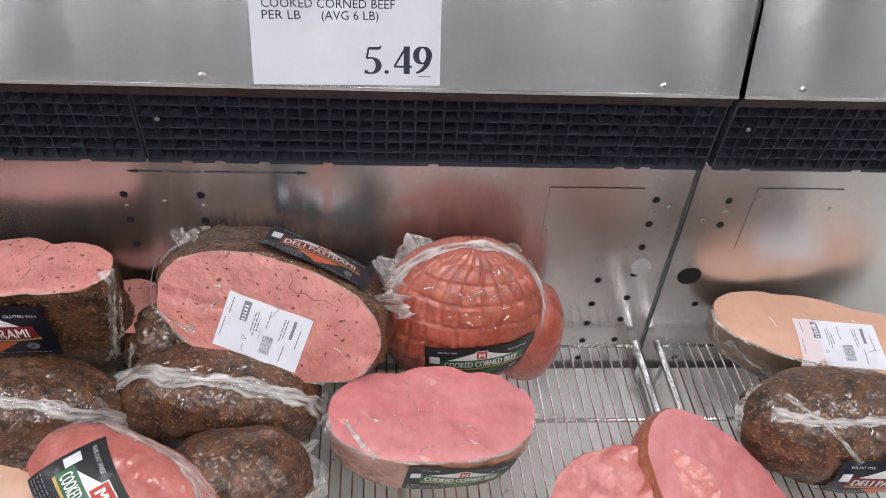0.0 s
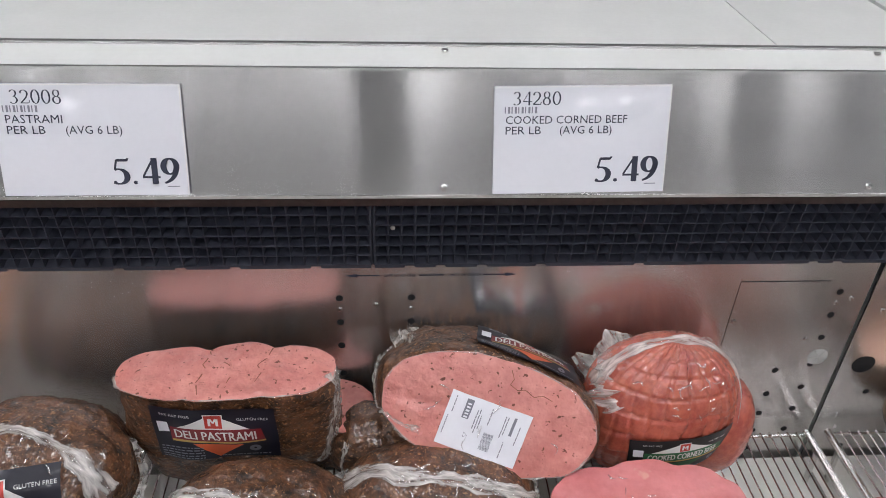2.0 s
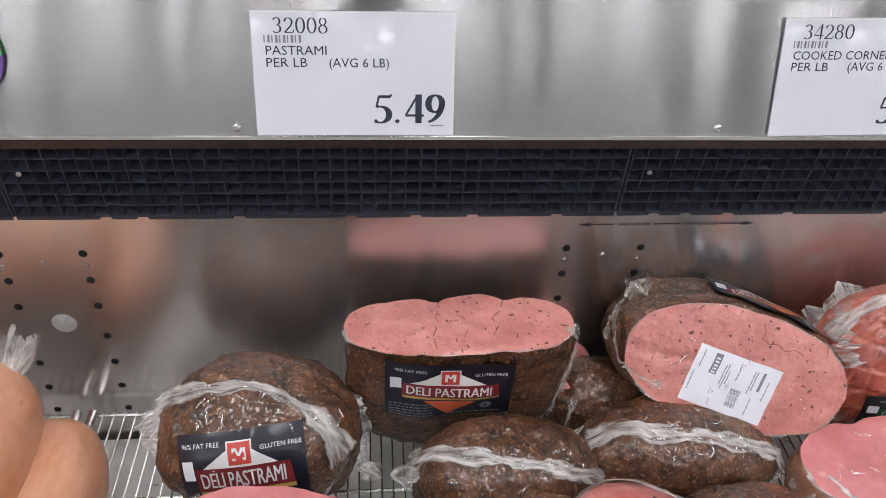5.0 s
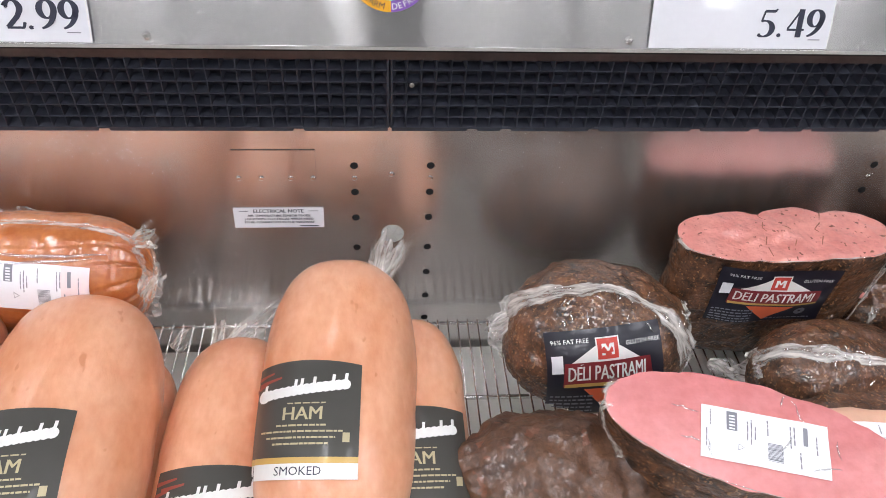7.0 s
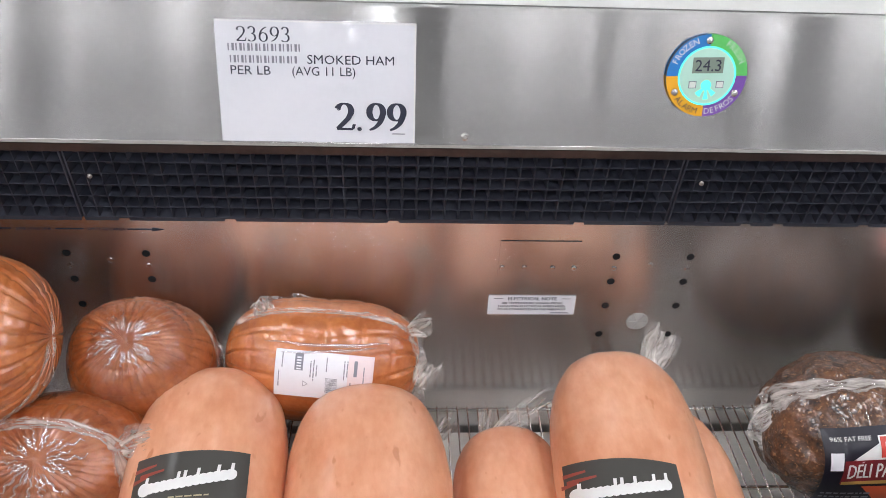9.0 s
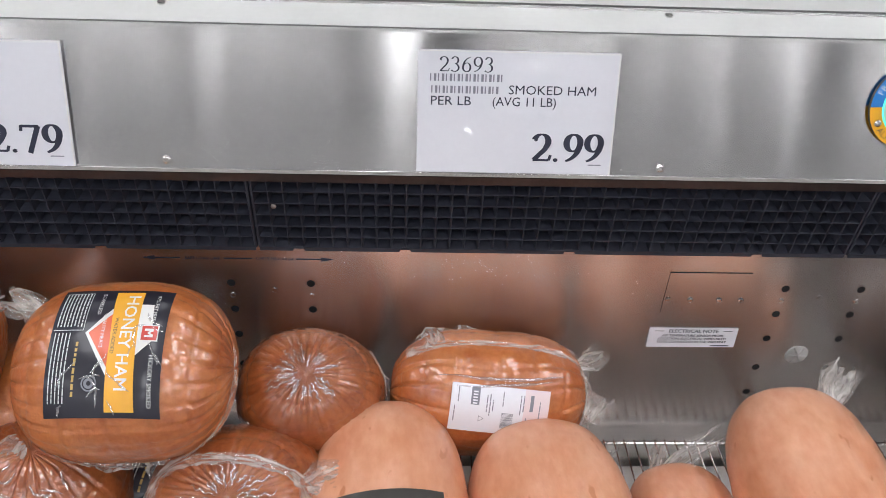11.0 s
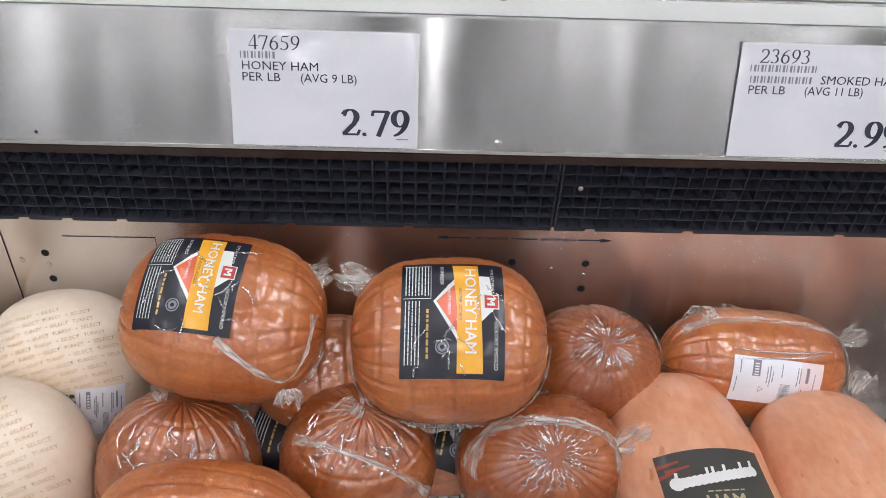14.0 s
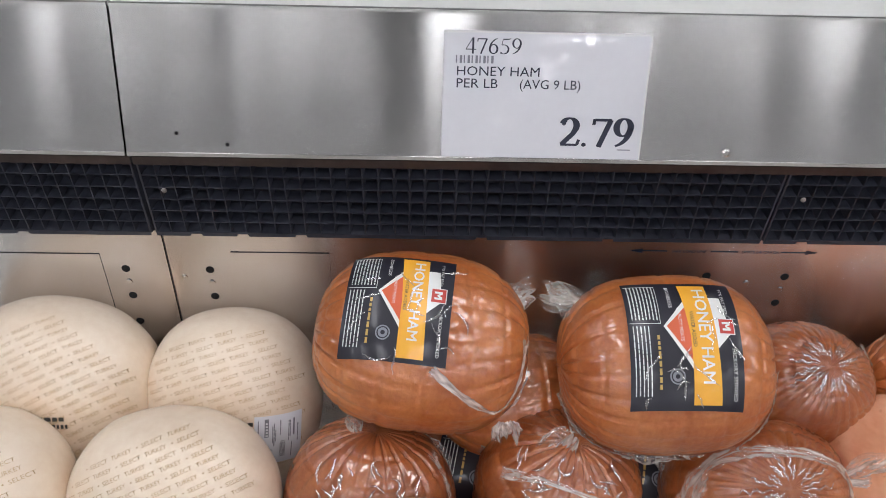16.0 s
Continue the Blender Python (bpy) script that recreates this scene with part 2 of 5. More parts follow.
def film_material(name, milk, tint, gloss=0.16, pleat=(14.0, 170.0)):
    """Clear crumpled bag film: see-through with milky pleats along its length and a little gloss."""
    m = bpy.data.materials.new(name)
    m.use_nodes = True
    nt = m.node_tree
    nt.nodes.remove(nt.nodes["Principled BSDF"])
    out = nt.nodes["Material Output"]
    clear, dif, lit, glo = (nt.nodes.new("ShaderNodeBsdf" + k) for k in ("Transparent", "Diffuse", "Translucent", "Glossy"))
    for n in (dif, lit):
        n.inputs[0].default_value = (*tint, 1)
    glo.inputs["Roughness"].default_value = 0.16
    tc, mp = nt.nodes.new("ShaderNodeUVMap"), nt.nodes.new("ShaderNodeMapping")
    tc.uv_map = "UVMap"
    mp.inputs["Scale"].default_value = (*pleat, 1)
    nt.links.new(tc.outputs[0], mp.inputs["Vector"])
    ns = node(nt, "ShaderNodeTexNoise", Scale=1.0, Detail=4.0, Roughness=0.65, Distortion=0.7)
    nt.links.new(mp.outputs[0], ns.inputs["Vector"])
    rp = nt.nodes.new("ShaderNodeMapRange")
    rp.inputs["From Min"].default_value, rp.inputs["From Max"].default_value = 0.36, 0.66
    rp.inputs["To Min"].default_value, rp.inputs["To Max"].default_value = milk * 0.35, min(1.0, milk * 1.7)
    nt.links.new(ns.outputs["Fac"], rp.inputs["Value"])
    bp = node(nt, "ShaderNodeBump", Strength=0.7, Distance=0.003)
    nt.links.new(ns.outputs["Fac"], bp.inputs["Height"])
    for n in (dif, lit, glo):
        nt.links.new(bp.outputs[0], n.inputs["Normal"])
    m0, m1, m2 = (nt.nodes.new("ShaderNodeMixShader") for _ in range(3))
    m0.inputs[0].default_value = 0.3
    nt.links.new(dif.outputs[0], m0.inputs[1])
    nt.links.new(lit.outputs[0], m0.inputs[2])
    # folds thin out towards their free edges
    thin = nt.nodes.new("ShaderNodeAttribute")
    thin.attribute_name = "thin"
    keep = nt.nodes.new("ShaderNodeMath")
    keep.operation = "SUBTRACT"
    keep.inputs[0].default_value = 1.0
    nt.links.new(thin.outputs["Fac"], keep.inputs[1])
    milky, glossy = nt.nodes.new("ShaderNodeMath"), nt.nodes.new("ShaderNodeMath")
    for n in (milky, glossy):
        n.operation = "MULTIPLY"
        nt.links.new(keep.outputs[0], n.inputs[0])
    nt.links.new(rp.outputs[0], milky.inputs[1])
    glossy.inputs[1].default_value = gloss
    nt.links.new(milky.outputs[0], m1.inputs[0])
    nt.links.new(clear.outputs[0], m1.inputs[1])
    nt.links.new(m0.outputs[0], m1.inputs[2])
    nt.links.new(glossy.outputs[0], m2.inputs[0])
    nt.links.new(m1.outputs[0], m2.inputs[1])
    nt.links.new(glo.outputs[0], m2.inputs[2])
    nt.links.new(m2.outputs[0], out.inputs[0])
    MATS[name] = m


film_material("bag_film", 0.42, (0.84, 0.80, 0.74), 0.10, (22.0, 80.0))
film_material("bag_seal", 0.66, (0.85, 0.82, 0.78), 0.10, (18.0, 80.0))
film_material("film_pleat", 0.10, (0.86, 0.82, 0.76), 0.42, (60.0, 60.0))

# ---- mesh helpers ----


def thing(name, loc, label, category, group="", kind=""):
    ob = new(name)
    ob.location = loc
    ob.empty_display_size = 0.05
    return tagged(ob, label, category, group, kind)


def origin_of(ob):
    v = Vector(ob.location)
    return v + origin_of(ob.parent) if ob.parent else v


def link(name, verts, faces, mat, parent=None, label="", smooth=False, uv=None):
    """One mesh object, given in world coordinates, under its parent."""
    o = origin_of(parent) if parent else Vector((0, 0, 0))
    me = bpy.data.meshes.new(name)
    me.from_pydata([tuple(Vector(v) - o) for v in verts], [], faces)
    me.materials.append(MATS[mat])
    if smooth:
        me.polygons.foreach_set("use_smooth", [True] * len(me.polygons))
    if uv:
        layer = me.uv_layers.new(name="UVMap")
        for lp in me.loops:
            layer.data[lp.index].uv = uv(verts[lp.vertex_index])
    me.update()
    ob = new(name, me)
    ob.parent = parent
    if label:
        ob["label"] = label
    return ob


def box_data(lo, hi):
    x0, y0, z0 = lo
    x1, y1, z1 = hi
    v = [(x0, y0, z0), (x1, y0, z0), (x1, y1, z0), (x0, y1, z0), (x0, y0, z1), (x1, y0, z1), (x1, y1, z1), (x0, y1, z1)]
    f = [(0, 3, 2, 1), (4, 5, 6, 7), (0, 1, 5, 4), (1, 2, 6, 5), (2, 3, 7, 6), (3, 0, 4, 7)]
    return v, f


def merge(*lots):
    vs, fs = [], []
    for v, f in lots:
        k = len(vs)
        vs += list(v)
        fs += [tuple(i + k for i in q) for q in f]
    return vs, fs


def slab(name, lo, hi, mat, parent=None, label="", bevel=0.0, uv=None):
    v, f = box_data(lo, hi)
    ob = link(name, v, f, mat, parent, label, uv=uv)
    if bevel:
        b = ob.modifiers.new("bevel", "BEVEL")
        b.width, b.segments = bevel, 2
    return ob


def extrude_x(profile, x0, x1):
    """A closed profile of (y, z) drawn along x."""
    n = len(profile)
    v = [(x0, y, z) for y, z in profile] + [(x1, y, z) for y, z in profile]
    f = [(i, (i + 1) % n, n + (i + 1) % n, n + i) for i in range(n)]
    return v, f + [tuple(range(n - 1, -1, -1)), tuple(range(n, 2 * n))]


def rod(a, b, r, n=8):
    a, b = Vector(a), Vector(b)
    d = (b - a).normalized()
    s = d.orthogonal().normalized()
    t = d.cross(s)
    v = [p + r * (math.cos(k * math.tau / n) * s + math.sin(k * math.tau / n) * t) for p in (a, b) for k in range(n)]
    f = [(k, (k + 1) % n, n + (k + 1) % n, n + k) for k in range(n)]
    return v, f + [tuple(range(n - 1, -1, -1)), tuple(range(n, 2 * n))]


def dome(c, n, r, h, seg=12):
    """A low round head (screw, rivet, disc) on a surface of normal n."""
    c, n = Vector(c), Vector(n).normalized()
    s = n.orthogonal().normalized()
    t = n.cross(s)
    v, f = [], []
    for q, k in ((1.0, 0.0), (0.92, 0.6), (0.55, 0.95)):
        v += [c + q * r * (math.cos(i * math.tau / seg) * s + math.sin(i * math.tau / seg) * t) + k * h * n for i in range(seg)]
    v.append(c + h * n)
    for ring in range(2):
        f += [(ring * seg + i, ring * seg + (i + 1) % seg, (ring + 1) * seg + (i + 1) % seg, (ring + 1) * seg + i) for i in range(seg)]
    f += [(2 * seg + i, 2 * seg + (i + 1) % seg, 3 * seg) for i in range(seg)]
    return v, f


GLYPHS = {}


def lettering(text, height, align="LEFT"):
    """Flat letters of that cap height; 2D points and faces."""
    if text not in GLYPHS:
        cu = bpy.data.curves.new("letters", "FONT")
        cu.body, cu.size, cu.resolution_u = text, 1.0, 2
        ob = bpy.data.objects.new("letters", cu)
        me = bpy.data.meshes.new_from_object(ob)
        GLYPHS[text] = ([(p.co.x, p.co.y) for p in me.vertices], [tuple(q.vertices) for q in me.polygons])
        bpy.data.objects.remove(ob)
        bpy.data.curves.remove(cu)
    pts, faces = GLYPHS[text]
    k = height / 0.70
    x0, x1 = min(p[0] for p in pts), max(p[0] for p in pts)
    shift = {"LEFT": x0, "CENTER": (x0 + x1) / 2, "RIGHT": x1}[align]
    return [((x - shift) * k, y * k) for x, y in pts], faces


def bow(cx, cy, rx, ry, a0, a1, n=18):
    return [(cx + rx * math.cos(radians(a0 + (a1 - a0) * i / n)), cy + ry * math.sin(radians(a0 + (a1 - a0) * i / n))) for i in range(n + 1)]


# strokes of book-face figures in a box one high: (points, weight, even weight)
FIGURES = {
    "0": [(bow(0.28, 0.5, 0.21, 0.47, 0, 360, 30), 1, 0)],
    "2": [(bow(0.25, 0.71, 0.20, 0.25, 165, -25) + [(0.36, 0.44), (0.06, 0.07)], 1, 0), ([(0.03, 0.06), (0.50, 0.06)], 1, 1), ([(0.49, 0.06), (0.54, 0.24)], 0.5, 0), (bow(0.09, 0.76, 0.03, 0.03, 0, 360, 8), 0.5, 1)],
    "3": [(bow(0.24, 0.75, 0.17, 0.22, 160, -85), 1, 0), (bow(0.22, 0.28, 0.22, 0.25, 85, -140), 1, 0), (bow(0.08, 0.10, 0.03, 0.03, 0, 360, 8), 0.5, 1)],
    "4": [([(0.38, 0.98), (0.04, 0.30)], 0.4, 0), ([(0.02, 0.27), (0.56, 0.27)], 1, 1), ([(0.40, 1.0), (0.40, 0.0)], 1, 0)],
    "5": [([(0.15, 0.92), (0.48, 0.92)], 1.3, 1), ([(0.47, 0.90), (0.52, 1.0)], 0.4, 0), ([(0.16, 0.93), (0.09, 0.55)], 0.35, 0), ([(0.09, 0.56), (0.16, 0.585)] + bow(0.20, 0.30, 0.25, 0.28, 95, -130), 1, 0), (bow(0.07, 0.09, 0.03, 0.03, 0, 360, 8), 0.5, 1)],
    "6": [(bow(0.27, 0.31, 0.20, 0.28, 0, 360, 26), 1, 0), (bow(0.57, 0.30, 0.50, 0.67, 102, 180), 0.9, 0)],
    "7": [([(0.05, 0.92), (0.53, 0.92)], 1.2, 1), ([(0.51, 0.93), (0.21, 0.0)], 0.85, 0), ([(0.05, 0.95), (0.03, 0.75)], 0.5, 0)],
    "8": [(bow(0.27, 0.75, 0.16, 0.22, 0, 360, 24), 0.9, 0), (bow(0.27, 0.27, 0.20, 0.25, 0, 360, 24), 1, 0)],
    "9": [(bow(0.28, 0.68, 0.20, 0.29, 0, 360, 26), 1, 0), (bow(-0.02, 0.70, 0.50, 0.67, 0, -78), 0.9, 0)],
    ".": [(bow(0.09, 0.07, 0.035, 0.035, 0, 360, 10), 0.9, 1)],
}


def figures(text, height, width, thick, thin):
    """Book-face figures, heavy upright and light level strokes, fitted to a height and width."""
    lots, x = [], 0.0
    for ch in text:
        for pts, weight, even in FIGURES[ch]:
            v = []
            for i, (px, py) in enumerate(pts):
                (ax, ay), (bx, by) = pts[max(i - 1, 0)], pts[min(i + 1, len(pts) - 1)]
                d = math.hypot(bx - ax, by - ay) or 1.0
                w = 0.5 * weight * (1.3 * thin if even else thin + (thick - thin) * abs((by - ay) / d) ** 1.6)
                nx, ny = -(by - ay) / d * w, (bx - ax) / d * w
                v += [(x + px + nx, py + ny), (x + px - nx, py - ny)]
            lots.append((v, [(2 * i, 2 * i + 1, 2 * i + 3, 2 * i + 2) for i in range(len(pts) - 1)]))
        x += 0.30 if ch == "." else 0.60
    pts, faces = merge(*lots)
    k = width / (x - 0.05)
    return [(px * k, py * height) for px, py in pts], faces


def fitted(text, height, width):
    """Letters squeezed or spread to that width."""
    pts, faces = lettering(text, height)
    k = width / max(p[0] for p in pts)
    return [(x * k, y) for x, y in pts], faces


def quad(c, n=10, m=6):
    """A filled four-cornered patch in 2D, finely divided."""
    (ax, ay), (bx, by), (cx, cy), (dx, dy) = c
    pts, faces = [], []
    for j in range(m + 1):
        for i in range(n + 1):
            u, v = i / n, j / m
            pts.append(((1 - v) * ((1 - u) * ax + u * bx) + v * ((1 - u) * dx + u * cx), (1 - v) * ((1 - u) * ay + u * by) + v * ((1 - u) * dy + u * cy)))
    for j in range(m):
        for i in range(n):
            k = j * (n + 1) + i
            faces.append((k, k + 1, k + n + 2, k + n + 1))
    return pts, faces


def rect(x0, y0, x1, y1, n=10, m=6):
    return quad(((x0, y0), (x1, y0), (x1, y1), (x0, y1)), n, m)


def tri(a, b, c):
    return quad((a, b, c, c), 8, 6)


def disc2(cx, cy, r, r0=0.0, a0=0.0, a1=math.tau, n=28):
    pts, faces = [], []
    for i in range(n + 1):
        a = a0 + (a1 - a0) * i / n
        pts += [(cx + r0 * math.cos(a), cy + r0 * math.sin(a)), (cx + r * math.cos(a), cy + r * math.sin(a))]
    return pts, [(2 * i, 2 * i + 1, 2 * i + 3, 2 * i + 2) for i in range(n)]


def at2(lot, dx, dy, turn=0.0):
    c, s = math.cos(radians(turn)), math.sin(radians(turn))
    return [(dx + c * x - s * y, dy + s * x + c * y) for x, y in lot[0]], lot[1]


class Plane:
    """Where print goes: a flat face, or the skin of a roast."""

    def __init__(self, o, u, v, tree=None):
        self.o, self.u = Vector(o), Vector(u).normalized()
        self.n = self.u.cross(Vector(v)).normalized()
        self.v = self.n.cross(self.u)
        self.tree = tree

    def place(self, x, y, up):
        p = self.o + x * self.u + y * self.v
        if self.tree is None:
            return p + up * self.n
        hit, normal, _, _ = self.tree.ray_cast(p + 0.12 * self.n, -self.n, 0.26)
        if hit is None:
            return None
        if normal.dot(self.n) < 0:
            normal = -normal
        return hit + up * (0.7 * normal + 0.3 * self.n)


def printed(plane, name, lots, mat, parent, up, label=""):
    pts, faces = merge(*lots)
    where = [plane.place(x, y, up) for x, y in pts]
    keep = [f for f in faces if all(where[i] is not None for i in f)]
    if not keep:
        return None
    where = [w if w is not None else plane.o for w in where]
    ob = link(name, where, keep, mat, parent, label, smooth=plane.tree is not None)
    return tagged(ob, kind="stuff") if len(lots) > 1 and name not in ("emblem_sign", "yellow_band", "diamond_edge") else ob

# ---- store shell ----
tagged(slab("floor", (-24, -46, -0.1), (20, 7, 0.0), "concrete"), "polished grey concrete store floor", "floor", kind="structure")
for nm, lo, hi in (("wall_north", (-24, 7, 0), (20, 7.2, 7)), ("wall_south", (-24, -46.2, 0), (20, -46, 7)),
                   ("wall_west", (-24.2, -46, 0), (-24, 7, 7)), ("wall_east", (20, -46, 0), (20.2, 7, 7))):
    tagged(slab(nm, lo, hi, "store_wall"), "plain light grey store wall", "wall", kind="structure")
tagged(slab("ceiling", (-24, -46, 7), (20, 7, 7.15), "store_ceiling"), "high pale store ceiling", "ceiling", kind="structure")


def high_bay(x, y):
    """A flat hanging lamp panel in a pressed housing."""
    t = thing("ceiling_light", (x, y, 5.6), "white rectangular high-bay light hanging under the ceiling", "lamp", "high-bay lights")
    slab("housing", (x - 0.29, y - 1.24, 5.62), (x + 0.29, y + 1.24, 5.70), "lamp_body", t, bevel=0.01)
    slab("diffuser", (x - 0.25, y - 1.20, 5.60), (x + 0.25, y + 1.20, 5.618), "lamp_glow", t)
    for d in (-0.5, 0.5):
        link("hanger", *rod((x, y + d, 5.70), (x, y + d, 7.0), 0.006), "lamp_body", t)


for y in (-8.2, -4.1, 0.4):
    for k in range(8):
        high_bay(-10.4 + 2.5 * k, y)
for y in (-40, -32.5, -25, -18, -12.5):
    for k in range(13):
        high_bay(-22.5 + 3.3 * k, y)

# ---- the refrigerated case ----
LIP = Vector((0, 1.095, 0.962))           # lower edge of the steel front
FOLD = Vector((0, 1.143, 1.149))          # where it folds to the top
SLOPE = (FOLD - LIP).normalized()
FACE_N = Vector((0, -SLOPE.z, SLOPE.y))
RACK_Z = 0.365
UNITS = ((-5.6, -3.667), (-3.664, 0.006), (0.016, 1.9))


def wall_y(z):
    return 1.160 + (0.716 - z) * 0.035


def grille(x0, x1, parent):
    """A black egg-crate air outlet: real cells with fins and a notched foot."""
    lots = []
    top, foot = Vector((0, 1.112, 0.938)), Vector((0, 1.130, 0.808))
    d = (foot - top)
    back = Vector((0, 0.017, 0.002))
    rows, cols = 6, round((x1 - x0) / 0.0222)

    def bar(p, q, half_u, half_n):
        # a fin between p and q, thin in front and thicker towards the back
        v = [p - half_u, p + half_u, q + half_u, q - half_u]
        v += [p - 5 * half_u + half_n, p + 5 * half_u + half_n, q + 5 * half_u + half_n, q - 5 * half_u + half_n]
        return v, [(0, 1, 2, 3), (7, 6, 5, 4), (0, 4, 5, 1), (1, 5, 6, 2), (2, 6, 7, 3), (3, 7, 4, 0)]
    for r in range(rows + 1):
        p = top + d * (r / rows)
        w = Vector((0, 0, 0.0007 if 0 < r < rows else 0.0016))
        lots.append(bar(Vector((x0, p.y, p.z)), Vector((x1, p.y, p.z)), w, back))
    rnd = random.Random(int(x0 * 100))
    for c in range(cols + 1):
        x = x0 + (x1 - x0) * c / cols
        w = Vector((0.0007 if 0 < c < cols else 0.0014, 0, 0))
        fwd = Vector((0, -0.0006 + 0.0008 * rnd.random(), 0))
        lots.append(bar(Vector((x, top.y, top.z)) + fwd, Vector((x, foot.y, foot.z)) + fwd, w, back))
    link("air_grille", *merge(*lots), "black_plastic", parent, "black plastic egg-crate air grille")
    link("grille_backing", *box_data((x0, 1.146, 0.80), (x1, 1.150, 0.95)), "black_plastic", parent)
    # foot strip with round drain notches
    pts = [(x0, 0.0)]
    x = x0 + 0.05
    while x < x1 - 0.06:
        if rnd.random() < 0.55:
            pts += [(x + 0.009 - 0.009 * math.cos(a), 0.0075 * math.sin(a)) for a in np.linspace(0, math.pi, 7)]
        x += 0.04 + 0.07 * rnd.random()
    pts.append((x1, 0.0))
    v = [(px, foot.y - 0.001, foot.z - 0.005 + pz) for px, pz in pts] + [(px, foot.y - 0.002, foot.z + 0.002) for px, pz in pts]
    n = len(pts)
    link("foot_strip", v, [(i, i + 1, n + i + 1, n + i) for i in range(n - 1)], "black_plastic", parent).modifiers.new("solid", "SOLIDIFY").thickness = 0.002
    link("screw", *dome((x0 + 0.03, 1.113, 0.893), (0, -1, 0.1), 0.0042, 0.002, 8), "steel_dull", parent)


def face_uv(v):
    return (v[2] * 4.0, v[0])


def case_unit(x0, x1, main):
    unit = thing("display_case", ((x0 + x1) / 2, 1.3, 0), "open refrigerated meat case of brushed stainless steel", "display case", "refrigerated case units")
    # folded steel front and lip
    prof = [(LIP.y, LIP.z), (FOLD.y, FOLD.z), (FOLD.y + 0.004, FOLD.z), (LIP.y + 0.018, LIP.z - 0.004), (LIP.y + 0.002, LIP.z - 0.004)]
    link("front_panel", *extrude_x(prof, x0, x1), "steel_fascia", unit, "brushed stainless steel front panel", uv=face_uv)
    link("bright_edge", *extrude_x([(LIP.y - 0.0012, LIP.z - 0.003), (LIP.y - 0.0008, LIP.z + 0.0022), (LIP.y + 0.004, LIP.z + 0.0005), (LIP.y + 0.004, LIP.z - 0.0045)], x0, x1), "steel_bright", unit)
    link("lip_trim", *extrude_x([(1.106, 0.9575), (1.114, 0.9575), (1.116, 0.937), (1.1085, 0.937)], x0, x1), "dark_trim", unit)
    link("lip_gap", *extrude_x([(1.104, 0.9578), (1.1125, 0.9578), (1.1125, 0.951), (1.1055, 0.951)], x0, x1), "void", unit)
    # top strip, bright folds and lid
    link("top_strip", *extrude_x([(FOLD.y + 0.0005, FOLD.z + 0.001), (1.204, 1.163), (1.204, 1.156), (FOLD.y + 0.0045, FOLD.z - 0.004)], x0, x1), "grey_paint", unit)
    link("fold_edge", *extrude_x([(FOLD.y - 0.0015, FOLD.z - 0.0015), (FOLD.y - 0.0005, FOLD.z + 0.0025), (FOLD.y + 0.004, FOLD.z + 0.003), (FOLD.y + 0.004, FOLD.z - 0.001)], x0, x1), "steel_bright", unit)
    link("lid_edge", *extrude_x([(1.203, 1.1625), (1.204, 1.1665), (1.209, 1.1675), (1.209, 1.162)], x0, x1), "steel_bright", unit)
    seams = [x0] + [s for s in (-4.6, -2.95, -1.62, -0.272, 1.1) if x0 < s < x1] + [x1]
    for a, b in zip(seams, seams[1:]):
        link("lid_panel", *box_data((a + 0.0012, 1.210, 1.150), (b - 0.0012, 1.95, 1.168)), "grey_paint", unit)
    link("lid_under", *box_data((x0, 1.215, 1.12), (x1, 1.95, 1.149)), "void", unit)
    # shell
    z0, z1 = 0.24, 0.95
    v = [(x0, wall_y(z0), z0), (x1, wall_y(z0), z0), (x1, wall_y(z1), z1), (x0, wall_y(z1), z1)]
    v += [(x, y + 0.003, z) for x, y, z in v]
    link("back_panel", v, [(0, 1, 2, 3), (7, 6, 5, 4), (0, 4, 5, 1), (1, 5, 6, 2), (2, 6, 7, 3), (3, 7, 4, 0)], "steel_wall", unit, "stainless steel inner back panel", uv=lambda p: (p[2] * 3.0, p[0]))
    link("rear_shell", *box_data((x0, 1.20, 0.0), (x1, 1.96, 1.119)), "grey_paint", unit)
    link("deck_pan", *box_data((x0, 0.38, 0.20), (x1, 1.165, 0.262)), "white_pan", unit, "white painted deck pan")
    link("front_wall", *box_data((x0, 0.30, 0.0), (x1, 0.38, 0.52)), "grey_paint", unit)
    link("base", *box_data((x0, 0.40, 0.0), (x1, 1.19, 0.19)), "void", unit)
    n = max(1, round((x1 - x0) / 0.916))
    for k in range(n):
        a, b = x0 + (x1 - x0) * k / n, x0 + (x1 - x0) * (k + 1) / n
        grille(a + 0.003, b - 0.003, unit)
    # screws on the front and the top strip
    s0 = x0 + 0.136 if main else x0 + 0.09
    xs = [-0.114 - 0.684 * k for k in range(5)] if main else [s0 + 0.684 * k for k in range(int((x1 - s0) / 0.684) + 1)]
    for x in xs:
        p = LIP + SLOPE * 0.014
        link("screw", *dome((x, p.y, p.z), FACE_N, 0.0062, 0.003, 12), "chrome", unit)
        link("screw_slot", *dome((x, p.y - 0.0026, p.z + 0.0008), FACE_N, 0.0026, 0.0008, 6), "steel_dull", unit)
        link("screw", *dome((x, 1.192, 1.161), (0, -0.14, 1), 0.0062, 0.003, 12), "chrome", unit)
    return unit


def wall_parts(unit, columns, x_note=None):
    for x, zs in columns:
        for z in zs:
            link("hole", *dome((x, wall_y(z) - 0.0005, z), (0, -1, 0), 0.0068, 0.0006, 12), "void", unit)
        if zs[0] > 0.7:
            link("rivet", *dome((x, wall_y(0.69), 0.690), (0, -1, 0), 0.0052, 0.002, 10), "chrome", unit)


